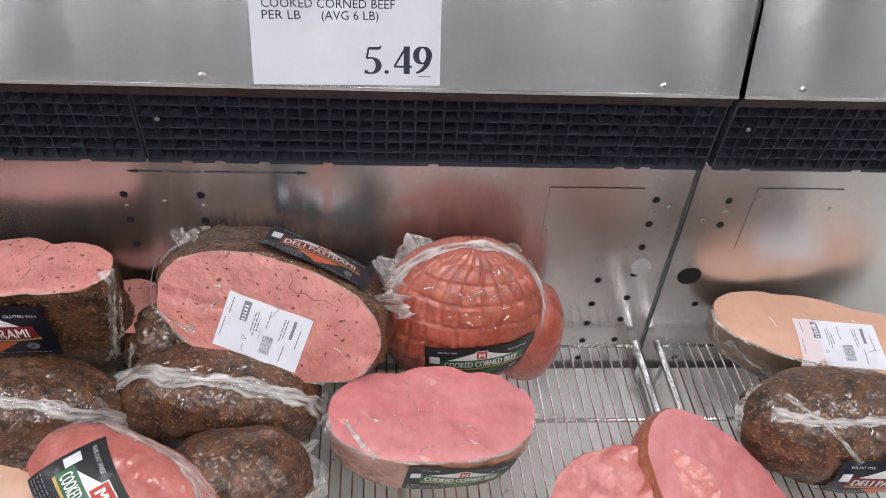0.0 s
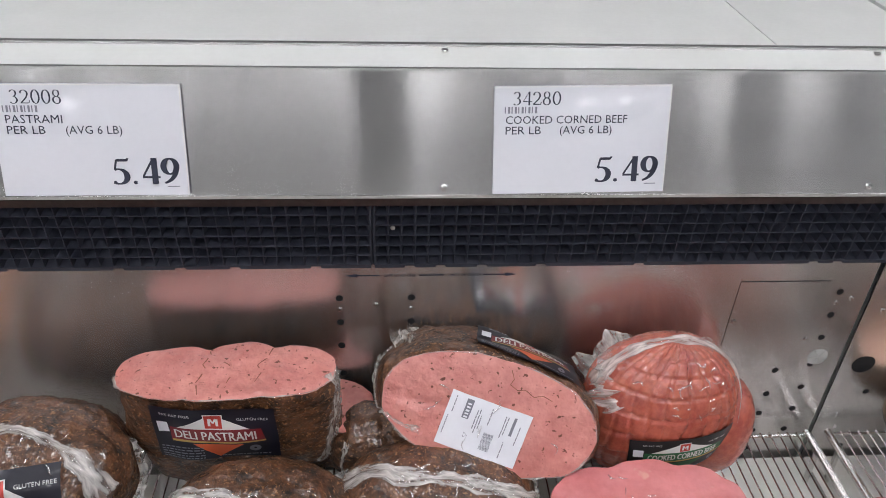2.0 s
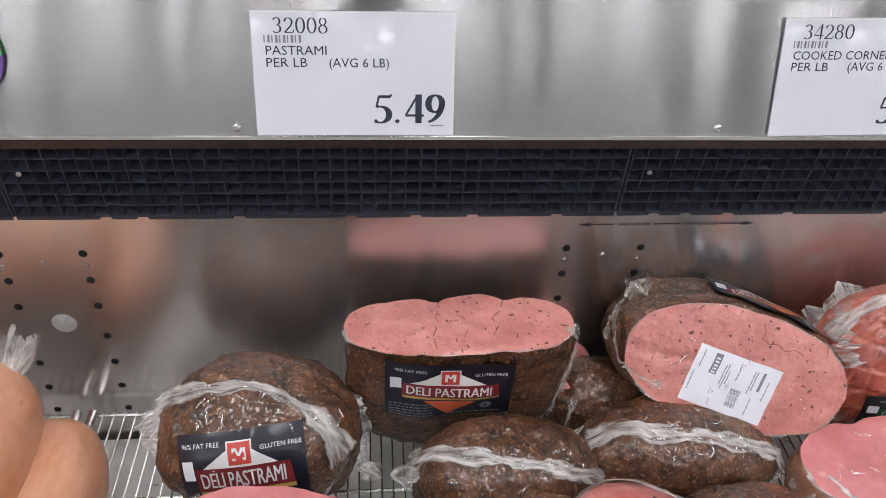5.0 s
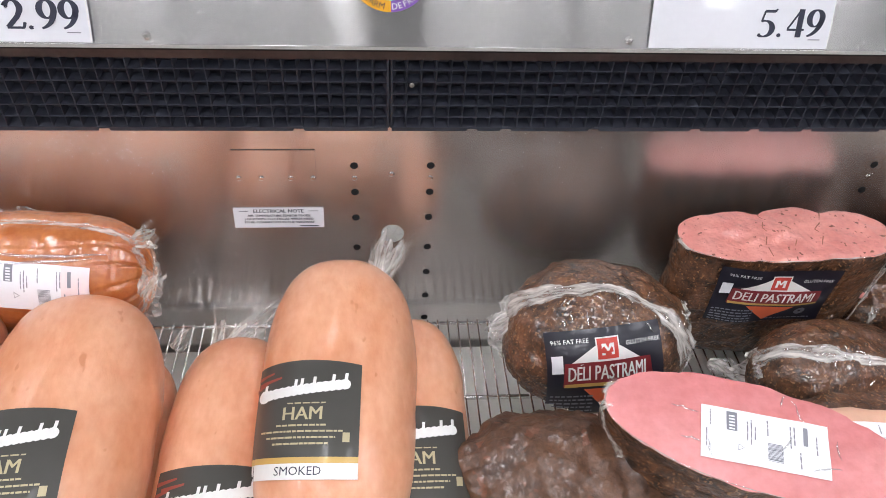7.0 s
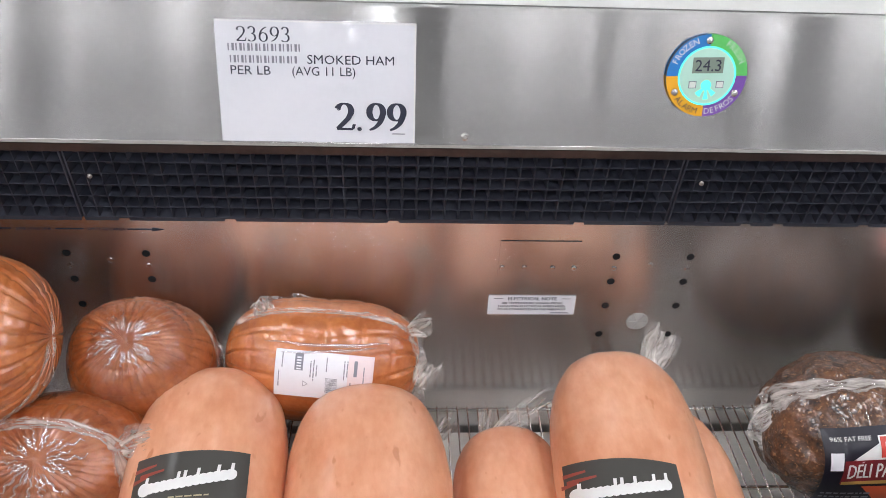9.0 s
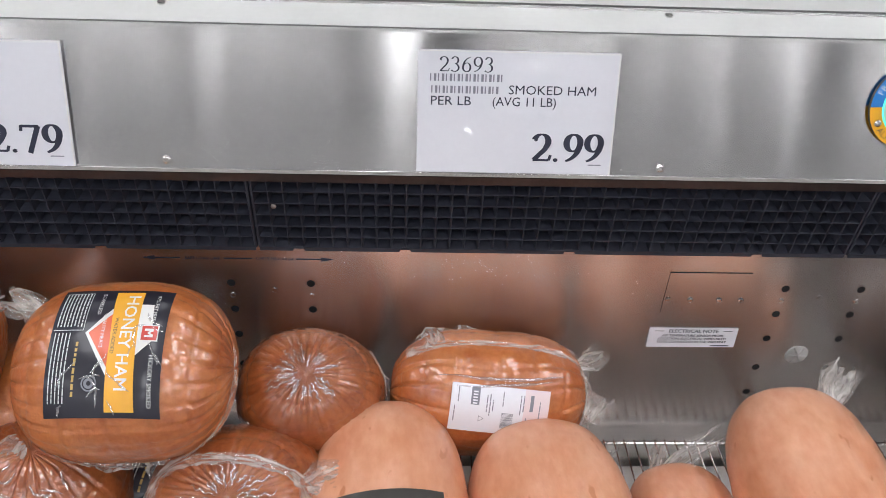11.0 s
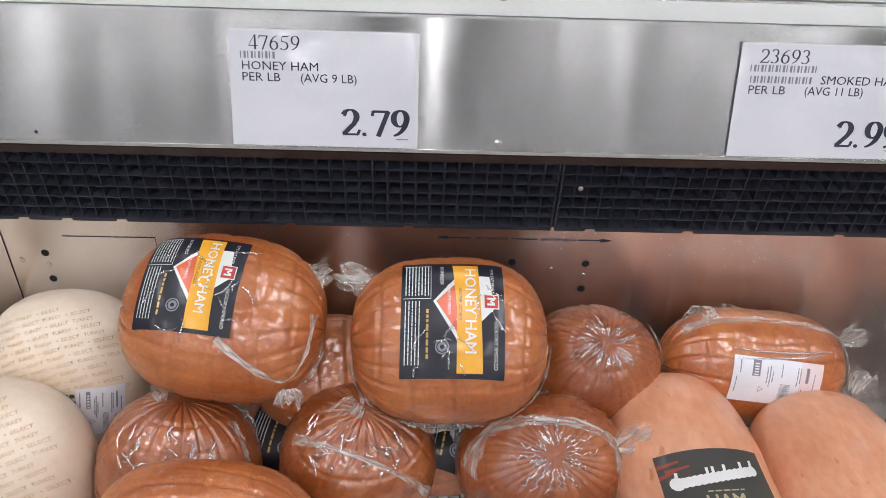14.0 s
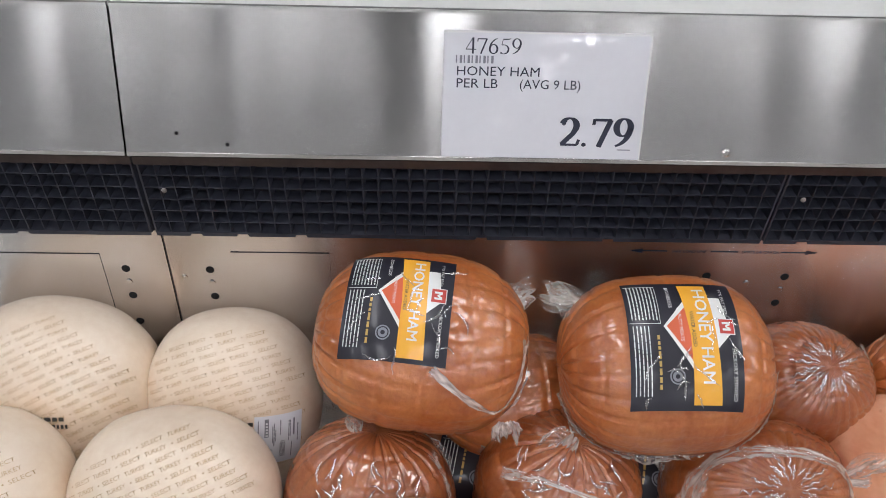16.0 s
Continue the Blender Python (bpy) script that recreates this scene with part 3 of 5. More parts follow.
def load_line(x, unit):
    """The printed load limit: two arrows and two small words."""
    y = wall_y(0.766)
    pl = Plane((x, y - 0.0006, 0.766), (1, 0, 0), (0, 0.03, 1))
    w = 0.146
    lots = [rect(-w, -0.001, -w + 0.055, 0.001), rect(-0.022, -0.001, 0.022, 0.001), rect(w - 0.055, -0.001, w, 0.001),
            tri((-w - 0.004, 0), (-w + 0.016, -0.004), (-w + 0.016, 0.004)), tri((w + 0.004, 0), (w - 0.016, 0.004), (w - 0.016, -0.004)),
            at2(lettering("SAFE LOAD LINE", 0.0052, "CENTER"), -0.056, -0.0026), at2(lettering("LIMITE DE CARGA", 0.0052, "CENTER"), 0.058, -0.0026)]
    printed(pl, "load_line", lots, "ink", unit, 0.0, "black printed safe load line")


def thin_plate(x0, z0, x1, z1, unit, rivets=()):
    v = [(x, wall_y(z) - up, z) for up in (0.0012, -0.001) for x, z in ((x0, z0), (x1, z0), (x1, z1), (x0, z1))]
    link("cover_plate", v, [(0, 1, 2, 3), (7, 6, 5, 4), (0, 4, 5, 1), (1, 5, 6, 2), (2, 6, 7, 3), (3, 7, 4, 0)], "steel_wall", unit, uv=lambda p: (p[2] * 3.0, p[0]))
    y = wall_y(z1)
    link("plate_gap", *box_data((x0, y - 0.0014, z1 + 0.0002), (x1, y + 0.001, z1 + 0.0007)), "void", unit)
    for x, z in rivets:
        link("rivet", *dome((x, wall_y(z) - 0.0022, z), (0, -1, 0), 0.005, 0.002, 10), "chrome", unit)


cases = [case_unit(a, b, i == 1) for i, (a, b) in enumerate(UNITS)]
main_case = cases[1]
# closed ends of the run
END = [(0.30, 0.0), (0.30, 0.53), (0.38, 0.53), (1.085, 0.955), (1.138, 1.152), (1.205, 1.170), (1.96, 1.170), (1.96, 0.0)]
for unit, x in ((cases[0], UNITS[0][0]), (cases[2], UNITS[2][1] + 0.042)):
    link("end_panel", *extrude_x(END, x - 0.041, x - 0.001), "grey_paint", unit)
COL = (0.716, 0.660, 0.603, 0.532, 0.468, 0.405, 0.343)
LOW = (0.516, 0.450, 0.393, 0.340, 0.285)
wall_parts(main_case, [(x, COL) for x in (-0.973, -0.845, -1.888, -1.759, -2.803, -2.675, -0.049, -3.602)] + [(-0.117, LOW)])
wall_parts(cases[0], [(-3.735, COL), (-4.64, COL), (-4.52, COL)])
wall_parts(cases[2], [(0.085, COL[:2]), (0.095, (0.45, 0.285))])
for x in (-0.810, -2.786):
    load_line(x, main_case)
thin_plate(-2.089, 0.660, -1.952, 0.748, main_case, [(x, 0.691) for x in (-2.082, -2.044, -1.995, -1.958)])
thin_plate(-0.245, 0.585, -0.075, 0.742, main_case, [(-0.235, 0.648), (-0.08, 0.600)])
thin_plate(-3.565, 0.590, -3.41, 0.752, main_case)
thin_plate(-3.95, 0.60, -3.77, 0.745, cases[0])
thin_plate(0.13, 0.60, 0.29, 0.745, cases[2], [(0.14, 0.72), (0.28, 0.70)])
for x, z, unit in ((-1.825, 0.698, main_case), (-2.735, 0.702, main_case), (-0.908, 0.70, main_case), (-0.022, 0.70, main_case), (-3.645, 0.70, main_case), (0.05, 0.67, cases[2])):
    link("rivet", *dome((x, wall_y(z), z), (0, -1, 0), 0.0055, 0.0022, 10), "chrome", unit)
for x, z, unit in ((-1.823, 0.565, main_case), (-0.041, 0.552, main_case)):
    y = wall_y(z)
    link("drain_disc", *dome((x, y, z), (0, -1, 0), 0.021, 0.003, 20), "clear_disc", unit, "clear round plastic plug")
    for a in range(3):
        d = Vector((math.cos(a * math.pi / 3), 0, math.sin(a * math.pi / 3))) * 0.018
        link("disc_rib", *rod(Vector((x, y - 0.003, z)) - d, Vector((x, y - 0.003, z)) + d, 0.0013, 6), "clear_disc", unit)
link("cable_port", *dome((0.062, wall_y(0.53), 0.53), (0, -1, 0), 0.024, 0.001, 20), "void", cases[2])
for x, z in ((-3.595, 0.990), (-3.528, 0.976)):
    k = (z - LIP.z) / (FOLD.z - LIP.z)
    link("screw_hole", *dome((x, LIP.y + k * (FOLD.y - LIP.y) - 0.0004, z), FACE_N, 0.0028, 0.0005, 8), "void", main_case)

# electrical note sticker on the back panel
note = thing("notice_sticker", (-2.022, wall_y(0.606), 0.606), "white electrical note sticker on the steel back panel", "sticker")
pl = Plane((-2.022, wall_y(0.606) - 0.0028, 0.606), (1, 0, 0), (0, 0.035, 1))
printed(pl, "backing", [rect(-0.078, -0.0215, 0.078, 0.0215)], "paper", note, 0.0)
printed(pl, "lettering", [at2(lettering("ELECTRICAL NOTE", 0.0072, "CENTER"), 0.0007, 0.0110), at2(lettering("ELECTRICAL NOTE", 0.0072, "CENTER"), 0, 0.0110), rect(-0.068, 0.0138, -0.052, 0.0150), rect(0.052, 0.0138, 0.068, 0.0150),
                          *(at2(lettering(text, 0.0049, "CENTER"), dx, dy) for text, dy in (("AIR TEMPERATURE SENSOR PROBE", 0.0022), ("LOCATION. ELECTRICAL WIRES NEED", -0.0048), ("TO BE CONNECTED IN THE WIREWAY", -0.0118)) for dx in (0.0, 0.0006)), rect(0.035, -0.0185, 0.068, -0.0165)], "ink", note, 0.0006)


# ---- wire racks ----
def wire_rack(x0, x1):
    t = thing("wire_rack", ((x0 + x1) / 2, 0.78, RACK_Z), "chrome wire shelf rack over a white deck pan", "rack", "deck racks")
    for x in (x0 + 0.012, x1 - 0.012):
        link("side_rail", *rod((x, 0.40, RACK_Z - 0.011), (x, 1.152, RACK_Z - 0.011), 0.0085, 12), "chrome", t)
    for y in (1.142, 0.955, 0.77, 0.58, 0.42):
        link("cross_bar", *rod((x0 + 0.02, y, RACK_Z - 0.0105), (x1 - 0.02, y, RACK_Z - 0.0105), 0.0042, 8), "chrome", t)
    n = int((x1 - x0 - 0.05) / 0.0195)
    wires = [rod((x0 + 0.035 + k * 0.0195, 0.41, RACK_Z - 0.0045), (x0 + 0.035 + k * 0.0195, 1.146, RACK_Z - 0.0045), 0.0016, 6) for k in range(n)]
    link("wire_lattice", *merge(*wires), "chrome", t)["kind"] = "stuff"
    for x in (x0 + 0.012, x1 - 0.012):
        for y in (0.45, 1.10):
            link("foot", *rod((x, y, 0.262), (x, y, RACK_Z - 0.011), 0.006, 8), "chrome", t)


for k in range(4):
    wire_rack(-3.660 + 0.916 * k, -3.660 + 0.916 * (k + 1) - 0.004)
for k in range(2):
    wire_rack(-5.5 + 0.916 * k, -5.5 + 0.916 * (k + 1) - 0.004)
    wire_rack(0.022 + 0.916 * k, 0.022 + 0.916 * (k + 1) - 0.004)


# ---- price signs ----
def maker_bar(x, y, width, h=0.0098):
    """A maker's name, as plain blocks of its size."""
    n = max(1, round(width / 0.0052))
    return [rect(x + k * width / n, y, x + (k + (0.34, 0.62)[k % 2]) * width / n, y + h, 1, 1) for k in range(n)]


def price_sign(xl, number, makers, lines, price, tilt=0.0):
    """A white card in a clear sleeve against the steel front."""
    w, h = 0.270, 0.166
    base = LIP + SLOPE * 0.005 + FACE_N * 0.006
    o = Vector((xl, base.y, base.z))
    t = thing("price_sign", o, "white printed price card, %s per pound" % price, "sign", "price signs")
    pl = Plane(o, (math.cos(radians(tilt)), 0, math.sin(radians(tilt))), SLOPE)
    c = [pl.place(x, y, u) for u in (0.0, -0.0015) for x, y in ((0, 0), (w, 0), (w, h), (0, h))]
    link("card", c, [(0, 1, 2, 3), (7, 6, 5, 4), (0, 4, 5, 1), (1, 5, 6, 2), (2, 6, 7, 3), (3, 7, 4, 0)], "sign_card", t, "white card in a glossy clear sleeve")
    lots = [at2(figures(number, 0.0205, 0.073, 0.10, 0.045), 0.028, h - 0.0290)]
    for i, (x, text, wide) in enumerate(lines):
        y = h - 0.0570 - 0.0159 * min(i, 1)
        lots.append(at2(fitted(text, 0.0122, wide), x, y))
    lots.append(at2(figures(price, 0.0400, 0.098, 0.185, 0.060), 0.159, 0.0168))
    printed(pl, "lettering", lots, "ink", t, 0.0006, "dark printed lettering")
    printed(pl, "maker_name", [r for x, row, wide in makers for r in maker_bar(x, h - 0.0411 - 0.0159 * row, wide)], "grey_ink", t, 0.0006)
    printed(pl, "fine_print", [rect(w - 0.032, 0.0125, w - 0.014, 0.0140)], "grey_ink", t, 0.0006)
    edge = [rect(0, h - 0.0022, w, h - 0.0008, 4, 1), rect(w - 0.0022, 0, w - 0.0008, h, 1, 4)]
    printed(pl, "sleeve_edge", edge, "white_ink", t, 0.0012, "clear sleeve edge")


def per_pound(avg):
    return ((0.018, "PER LB", 0.054), (0.101, "(AVG %s LB)" % avg, 0.080 if len(avg) == 1 else 0.086))


price_sign(-0.724, "34280", ((0.016, 0, 0.051),), ((0.018, "COOKED CORNED BEEF", 0.186), *per_pound("6")), "5.49", 0.9)
price_sign(-1.454, "32008", ((0.016, 0, 0.051),), ((0.018, "PASTRAMI", 0.080), *per_pound("6")), "5.49", 0.2)
price_sign(-2.508, "23693", ((0.016, 0, 0.100), (0.018, 1, 0.092)), ((0.122, "SMOKED HAM", 0.118), *per_pound("11")), "2.99", 0.0)
price_sign(-3.240, "47659", ((0.016, 0, 0.051),), ((0.018, "HONEY HAM", 0.108), *per_pound("9")), "2.79", -0.2)

# ---- temperature dial ----
k = (1.067 - LIP.z) / (FOLD.z - LIP.z)
DIAL = Vector((-1.829, LIP.y + k * (FOLD.y - LIP.y), 1.067))
dial = thing("temperature_dial", DIAL, "round digital thermometer with a four-colour ring, reading 24.3", "thermometer")
pl = Plane(DIAL, (1, 0, 0.03), SLOPE)
link("bezel", *merge(dome(DIAL - FACE_N * 0.001, FACE_N, 0.0585, 0.006, 40)), "slate", dial)
for nm, c, a0, a1 in (("ring_frozen", "blue_ring", 90, 180), ("ring_fresh", "green_ring", 0, 90), ("ring_defrost", "purple_ring", -90, 0), ("ring_alarm", "amber_ring", 180, 270)):
    printed(pl, "ring_segment", [disc2(0, 0, 0.0575, 0.040, radians(a0), radians(a1), 14)], c, dial, 0.0066)
# inner glow of the dial: a glowing ring, and teal put into the face
printed(pl, "lens_ring", [disc2(0, 0, 0.0415, 0.0388)], "teal_light", dial, 0.0075)
printed(pl, "dial_face", [disc2(0, 0, 0.039)], "dial_glow_teal", dial, 0.0072)
printed(pl, "display", [rect(-0.022, 0.004, 0.022, 0.026)], "lcd", dial, 0.0078, "grey liquid crystal display")
printed(pl, "figures", [at2(lettering("24.3", 0.016, "CENTER"), 0, 0.007)], "ink", dial, 0.0083)
printed(pl, "glow", [disc2(0, -0.013, 0.0075), disc2(0, -0.013, 0.018, 0.0, radians(215), radians(245), 4), disc2(0, -0.013, 0.020, 0.0, radians(262), radians(284), 4), disc2(0, -0.013, 0.018, 0.0, radians(300), radians(325), 4)], "teal_light", dial, 0.0078)
printed(pl, "button", [rect(-0.025, -0.017, -0.014, -0.007), rect(0.014, -0.017, 0.025, -0.007)], "grey_ink", dial, 0.0077)
printed(pl, "button_cap", [rect(-0.024, -0.016, -0.015, -0.008), rect(0.015, -0.016, 0.024, -0.008)], "dial_white", dial, 0.0081)
for text, mid, c in (("FROZEN", 135, "white_ink"), ("FRESH", 42, "white_ink"), ("DEFROST", -58, "white_ink"), ("ALARM", 238, "ink")):
    lots = []
    for i, ch in enumerate(text):
        up = mid > 200 or mid < 0
        step = 8.6
        a = mid + ((i - (len(text) - 1) / 2) * step * (1 if up else -1))
        g = lettering(ch, 0.0085, "CENTER")
        r = 0.0505 + (0.0035 if up else -0.0035)
        lots.append(at2(g, r * math.cos(radians(a)), r * math.sin(radians(a)), a + 90 if up else a - 90))
    printed(pl, "ring_word", lots, c, dial, 0.0072)
for a in (92, 207, -30):
    p = pl.place(0.049 * math.cos(radians(a)), 0.049 * math.sin(radians(a)), 0.006)
    link("screw", *dome(p, FACE_N, 0.0055, 0.0035, 12), "chrome", dial)

# ---- meat ----
from mathutils.bvhtree import BVHTree


def thin_out(ob, values, uvs):
    """How far the film fades at each vertex, 0 to 1, and its run along and across."""
    ob.data.attributes.new("thin", "FLOAT", "POINT").data.foreach_set("value", values)
    layer = ob.data.uv_layers.new(name="UVMap")
    layer.data.foreach_set("uv", [c for lp in ob.data.loops for c in uvs[lp.vertex_index]])


def spline(pts, f):
    """A point and the direction at the share f of a smooth line through pts."""
    f *= len(pts) - 1
    k = min(int(f), len(pts) - 2)
    g = f - k
    p0, p1, p2, p3 = pts[max(k - 1, 0)], pts[k], pts[k + 1], pts[min(k + 2, len(pts) - 1)]
    p = 0.5 * (2 * p1 + (p2 - p0) * g + (2 * p0 - 5 * p1 + 4 * p2 - p3) * g * g + (3 * p1 - p0 - 3 * p2 + p3) * g ** 3)
    return p, (p2 - p1).normalized()


class Roast:
    """A lump of meat built ring by ring along an axis. cut: the axis share at which it is sliced flat (None: whole)."""

    def __init__(self, name, label, category, group, centre, axis, side, size, mat, cut=None, cut_mat=None, profile=2.3, section=2.2, lump=0.006, lump_scale=9.0,
                 pucker=0.0, creases=0, net=0.0, rings=7, seed=0, drop=0.0, cut_rough=0.003, grit=0.0, hold=0.25, dents=(), nu=108, nv=60):
        a, b, c = size
        self.c = Vector(centre)
        self.w = Vector(axis).normalized()
        self.u = (Vector(side) - Vector(side).dot(self.w) * self.w).normalized()
        self.v = self.w.cross(self.u)
        top = 1.0 if cut is None else cut
        off = Vector((seed * 7.3, seed * 3.1, seed * 1.7))
        verts, ringids, calm = [], [], []
        for j in range(nv + 1):
            # even angles keep the round ends fine
            lo, hi = -math.pi / 2, math.asin(max(-1, min(1, top)))
            ang = lo + (hi - lo) * j / nv
            s = math.sin(ang)
            r = max(0.0, 1 - abs(s) ** profile) ** (1 / profile)
            ids = []
            n = 1 if r < 1e-4 else nu
            for i in range(n):
                th = math.tau * i / nu
                ct, st = math.cos(th), math.sin(th)
                k = (abs(ct) ** section + abs(st) ** section) ** (-1 / section)
                x, y, z = a * r * k * ct, b * r * k * st, c * s
                d = Vector((x / a / a, y / b / b, z / c / c)).normalized()
                q = Vector((x, y, z)) * lump_scale + off
                gentle = lump * noise.noise(q) + grit
                amp = lump * (noise.noise(q) + 0.45 * noise.noise(q * 2.7) + 0.2 * noise.noise(q * 6.0))
                if grit:
                    amp += grit * (noise.noise(q * (70.0 / lump_scale)) + 0.6 * noise.noise(q * (140.0 / lump_scale)))
                if creases:
                    fade = hold + pucker * abs(s) ** 4
                    wob = 0.25 * noise.noise(q * 0.8)
                    amp -= 0.0065 * fade * max(0.0, 1 - 2.6 * abs(math.sin(0.5 * creases * (th + wob))))
                if net:
                    amp -= net * max(0.0, 1 - 4.0 * abs(math.sin(rings * (ang + 0.12 * noise.noise(q * 0.7)))))
                for turn, deep, wide in dents:
                    away = (i / nu - turn + 0.5) % 1.0 - 0.5
                    amp -= deep * math.exp(-(away / wide) ** 2) * (0.35 + 0.65 * max(0.0, (s + 1) / (top + 1)) ** 3)
                if cut is not None and j == nv:
                    amp *= 0.6
                p = Vector((x, y, z)) + amp * d
                if drop:
                    p.y -= drop * (z / c) ** 2
                ids.append(len(verts))
                verts.append(self.c + p.x * self.u + p.y * self.v + p.z * self.w)
                g = Vector((x, y, z)) + (gentle + 0.35 * lump) * d
                calm.append(self.c + g.x * self.u + g.y * self.v + g.z * self.w)
            ringids.append(ids)
        faces = []
        for p, q in zip(ringids, ringids[1:]):
            for i in range(nu):
                if len(p) == 1 and len(q) > 1:
                    faces.append((p[0], q[(i + 1) % nu], q[i]))
                elif len(q) == 1 and len(p) > 1:
                    faces.append((p[i], p[(i + 1) % nu], q[0]))
                elif len(p) > 1:
                    faces.append((p[i], p[(i + 1) % nu], q[(i + 1) % nu], q[i]))
        low = min(v.z for v in verts)
        self.ob = thing(name, (self.c.x, self.c.y, low), label, category, group)
        self.rind = link("rind" if cut is not None else "body", verts, faces, mat, self.ob, smooth=True)
        every_v, every_f = list(calm), list(faces)
        self.edge = [verts[i] for i in ringids[-1]]
        if cut is not None:
            edge = ringids[-1]
            mid = sum((verts[i] for i in edge), Vector()) / len(edge)
            cv, cf, steps = [], [], 12
            for t in range(steps + 1):
                f = 1 - t / steps
                for i in edge:
                    p = mid + (verts[i] - mid) * max(f, 0.0)
                    bulge = 0.004 * (1 - f ** 4) * (1 if t else 0)
                    rough = cut_rough * (noise.noise((p - self.c) * 26 + off) + 0.5 * noise.noise((p - self.c) * 60 + off)) * (1 if t else 0.2)
                    cv.append(p + (bulge + rough + 0.0008) * self.w)
            m = len(edge)
            for t in range(steps):
                cf += [(t * m + i, t * m + (i + 1) % m, (t + 1) * m + (i + 1) % m, (t + 1) * m + i) for i in range(m)]
            link("cut_face", cv, cf, cut_mat, self.ob, "smooth sliced meat face under film", smooth=True)
            k = len(every_v)
            every_v += cv
            every_f += [tuple(i + k for i in q) for q in cf]
        self.tree = BVHTree.FromPolygons(every_v, every_f)

    def label_plane(self, o, n, up):
        n = Vector(n).normalized()
        u = Vector(up).cross(n)
        return Plane(o, u, Vector(up), self.tree)

    def seal(self, points, width, name="bag_seal", mat="bag_seal", lift=0.004, seed=1, rnd=0.35):
        """A pleated strip of gathered film laid along points near the skin, flaring into ears at its ends."""
        pts = [Vector(p) for p in points]
        n, m = 64, 8
        verts, uvs, gone, run = [], [], [], 0.0
        before = None
        for i in range(n + 1):
            p, tan = spline(pts, i / n)
            near, nor, _, _ = self.tree.find_nearest(p)
            across = nor.cross(tan).normalized()
            run += (near - before).length if before else 0.0
            before = near
            ends = abs(2 * i / n - 1)
            wid = 1.15 * width * (0.60 + rnd * 1.3 * noise.noise(Vector((i * 0.16, seed * 5.1, 0))) + 0.5 * rnd * noise.noise(Vector((i * 0.7, seed * 2.3, 4))) + 0.75 * ends ** 3)
            for j in range(m + 1):
                e = j / m - 0.5
                hit, hn, _, _ = self.tree.find_nearest(near + across * e * wid)
                up = lift * (0.35 + 0.9 * abs(noise.noise(Vector((i * 0.25, j * 1.4, seed * 3.3)))) + 1.3 * e * e + 0.9 * ends ** 6)
                verts.append(hit + hn * up)
                uvs.append((run, e * width + seed))
                gone.append(min(1.0, max(0.0, 0.12 + 0.8 * noise.noise(Vector((i * 0.2, e * 5.0, seed * 1.9)))) + 0.35 * (j in (0, m)) + 0.5 * ends ** 14))
        faces = [(i * (m + 1) + j, i * (m + 1) + j + 1, (i + 1) * (m + 1) + j + 1, (i + 1) * (m + 1) + j) for i in range(n) for j in range(m)]
        thin_out(link(name, verts, faces, mat, self.ob, "milky pleated plastic bag seam", smooth=True), gone, uvs)

    def fin(self, a0, a1, width, seed=1, mat="bag_film"):
        """A loose edge of the bag that stands off the roast's outline from one angle to another (degrees about its middle, seen from the aisle)."""
        n, m = max(10, int(abs(a1 - a0) / 2.5)), 6
        verts, uvs, gone, run, before = [], [], [], 0.0, None
        for i in range(n + 1):
            a = radians(a0 + (a1 - a0) * i / n)
            way = math.cos(a) * Vector((1, 0, 0)) + math.sin(a) * Vector((0, 0.60, 0.80))
            near, nor, _, _ = self.tree.find_nearest(self.c + way * 0.32)
            run += (near - before).length if before else 0.0
            before = near
            out = width * math.sin(math.pi * i / n) ** 0.6 * (0.75 + 1.3 * noise.noise(Vector((i * 0.23, seed * 3.7, 0))) + 0.5 * noise.noise(Vector((i * 0.9, seed, 2))))
            for j in range(m + 1):
                t = j / m
                wave = 0.35 * width * t * noise.noise(Vector((i * 0.35, t * 2, seed * 2.2)))
                verts.append(near + way * (max(0.002, out) * t - 0.003) + Vector((0, -0.8, 0.6)) * (wave + 0.003))
                uvs.append((max(0.002, out) * t + seed, run))
                gone.append(max(0.0, 0.45 * math.sin(math.pi * t) + 0.4 * noise.noise(Vector((i * 0.3, t * 3, seed * 1.1)))))
        faces = [(i * (m + 1) + j, i * (m + 1) + j + 1, (i + 1) * (m + 1) + j + 1, (i + 1) * (m + 1) + j) for i in range(n) for j in range(m)]
        thin_out(link("bag_edge", verts, faces, mat, self.ob, "loose milky edge of the clear bag", smooth=True), gone, uvs)

    def pleats(self, paths, r, seed=1, name="film_pleats"):
        """Fine raised pleats of the clear film, as thin ridges half sunk in the skin."""
        lots = []
        for path in paths:
            at = []
            for p in path:
                near, nor, _, _ = self.tree.find_nearest(Vector(p))
                at.append((near, nor))
            k = len(at)
            if k < 3:
                continue
            v = []
            for i, (p, nor) in enumerate(at):
                tan = (at[min(i + 1, k - 1)][0] - at[max(i - 1, 0)][0])
                if tan.length < 1e-6:
                    tan = nor.orthogonal()
                side = nor.cross(tan.normalized()).normalized()
                w = r * (0.25 + 0.75 * math.sin(math.pi * i / (k - 1))) * (1 + 0.5 * noise.noise(p * 90))
                v += [p + side * (q * w) + nor * (h * w + 0.0026) for q, h in ((-1.3, -0.5), (-0.6, 0.35), (0.0, 0.65), (0.6, 0.35), (1.3, -0.5))]
            lots.append((v, [(5 * i + j, 5 * i + j + 1, 5 * i + j + 6, 5 * i + j + 5) for i in range(k - 1) for j in range(4)]))
        v, f = merge(*lots)
        ob = link(name, v, f, "film_pleat", self.ob, "fine glossy pleats of clear film", smooth=True)
        ob["kind"] = "stuff"
        thin_out(ob, [0.0] * len(v), [(p.x + p.y, p.z) for p in v])

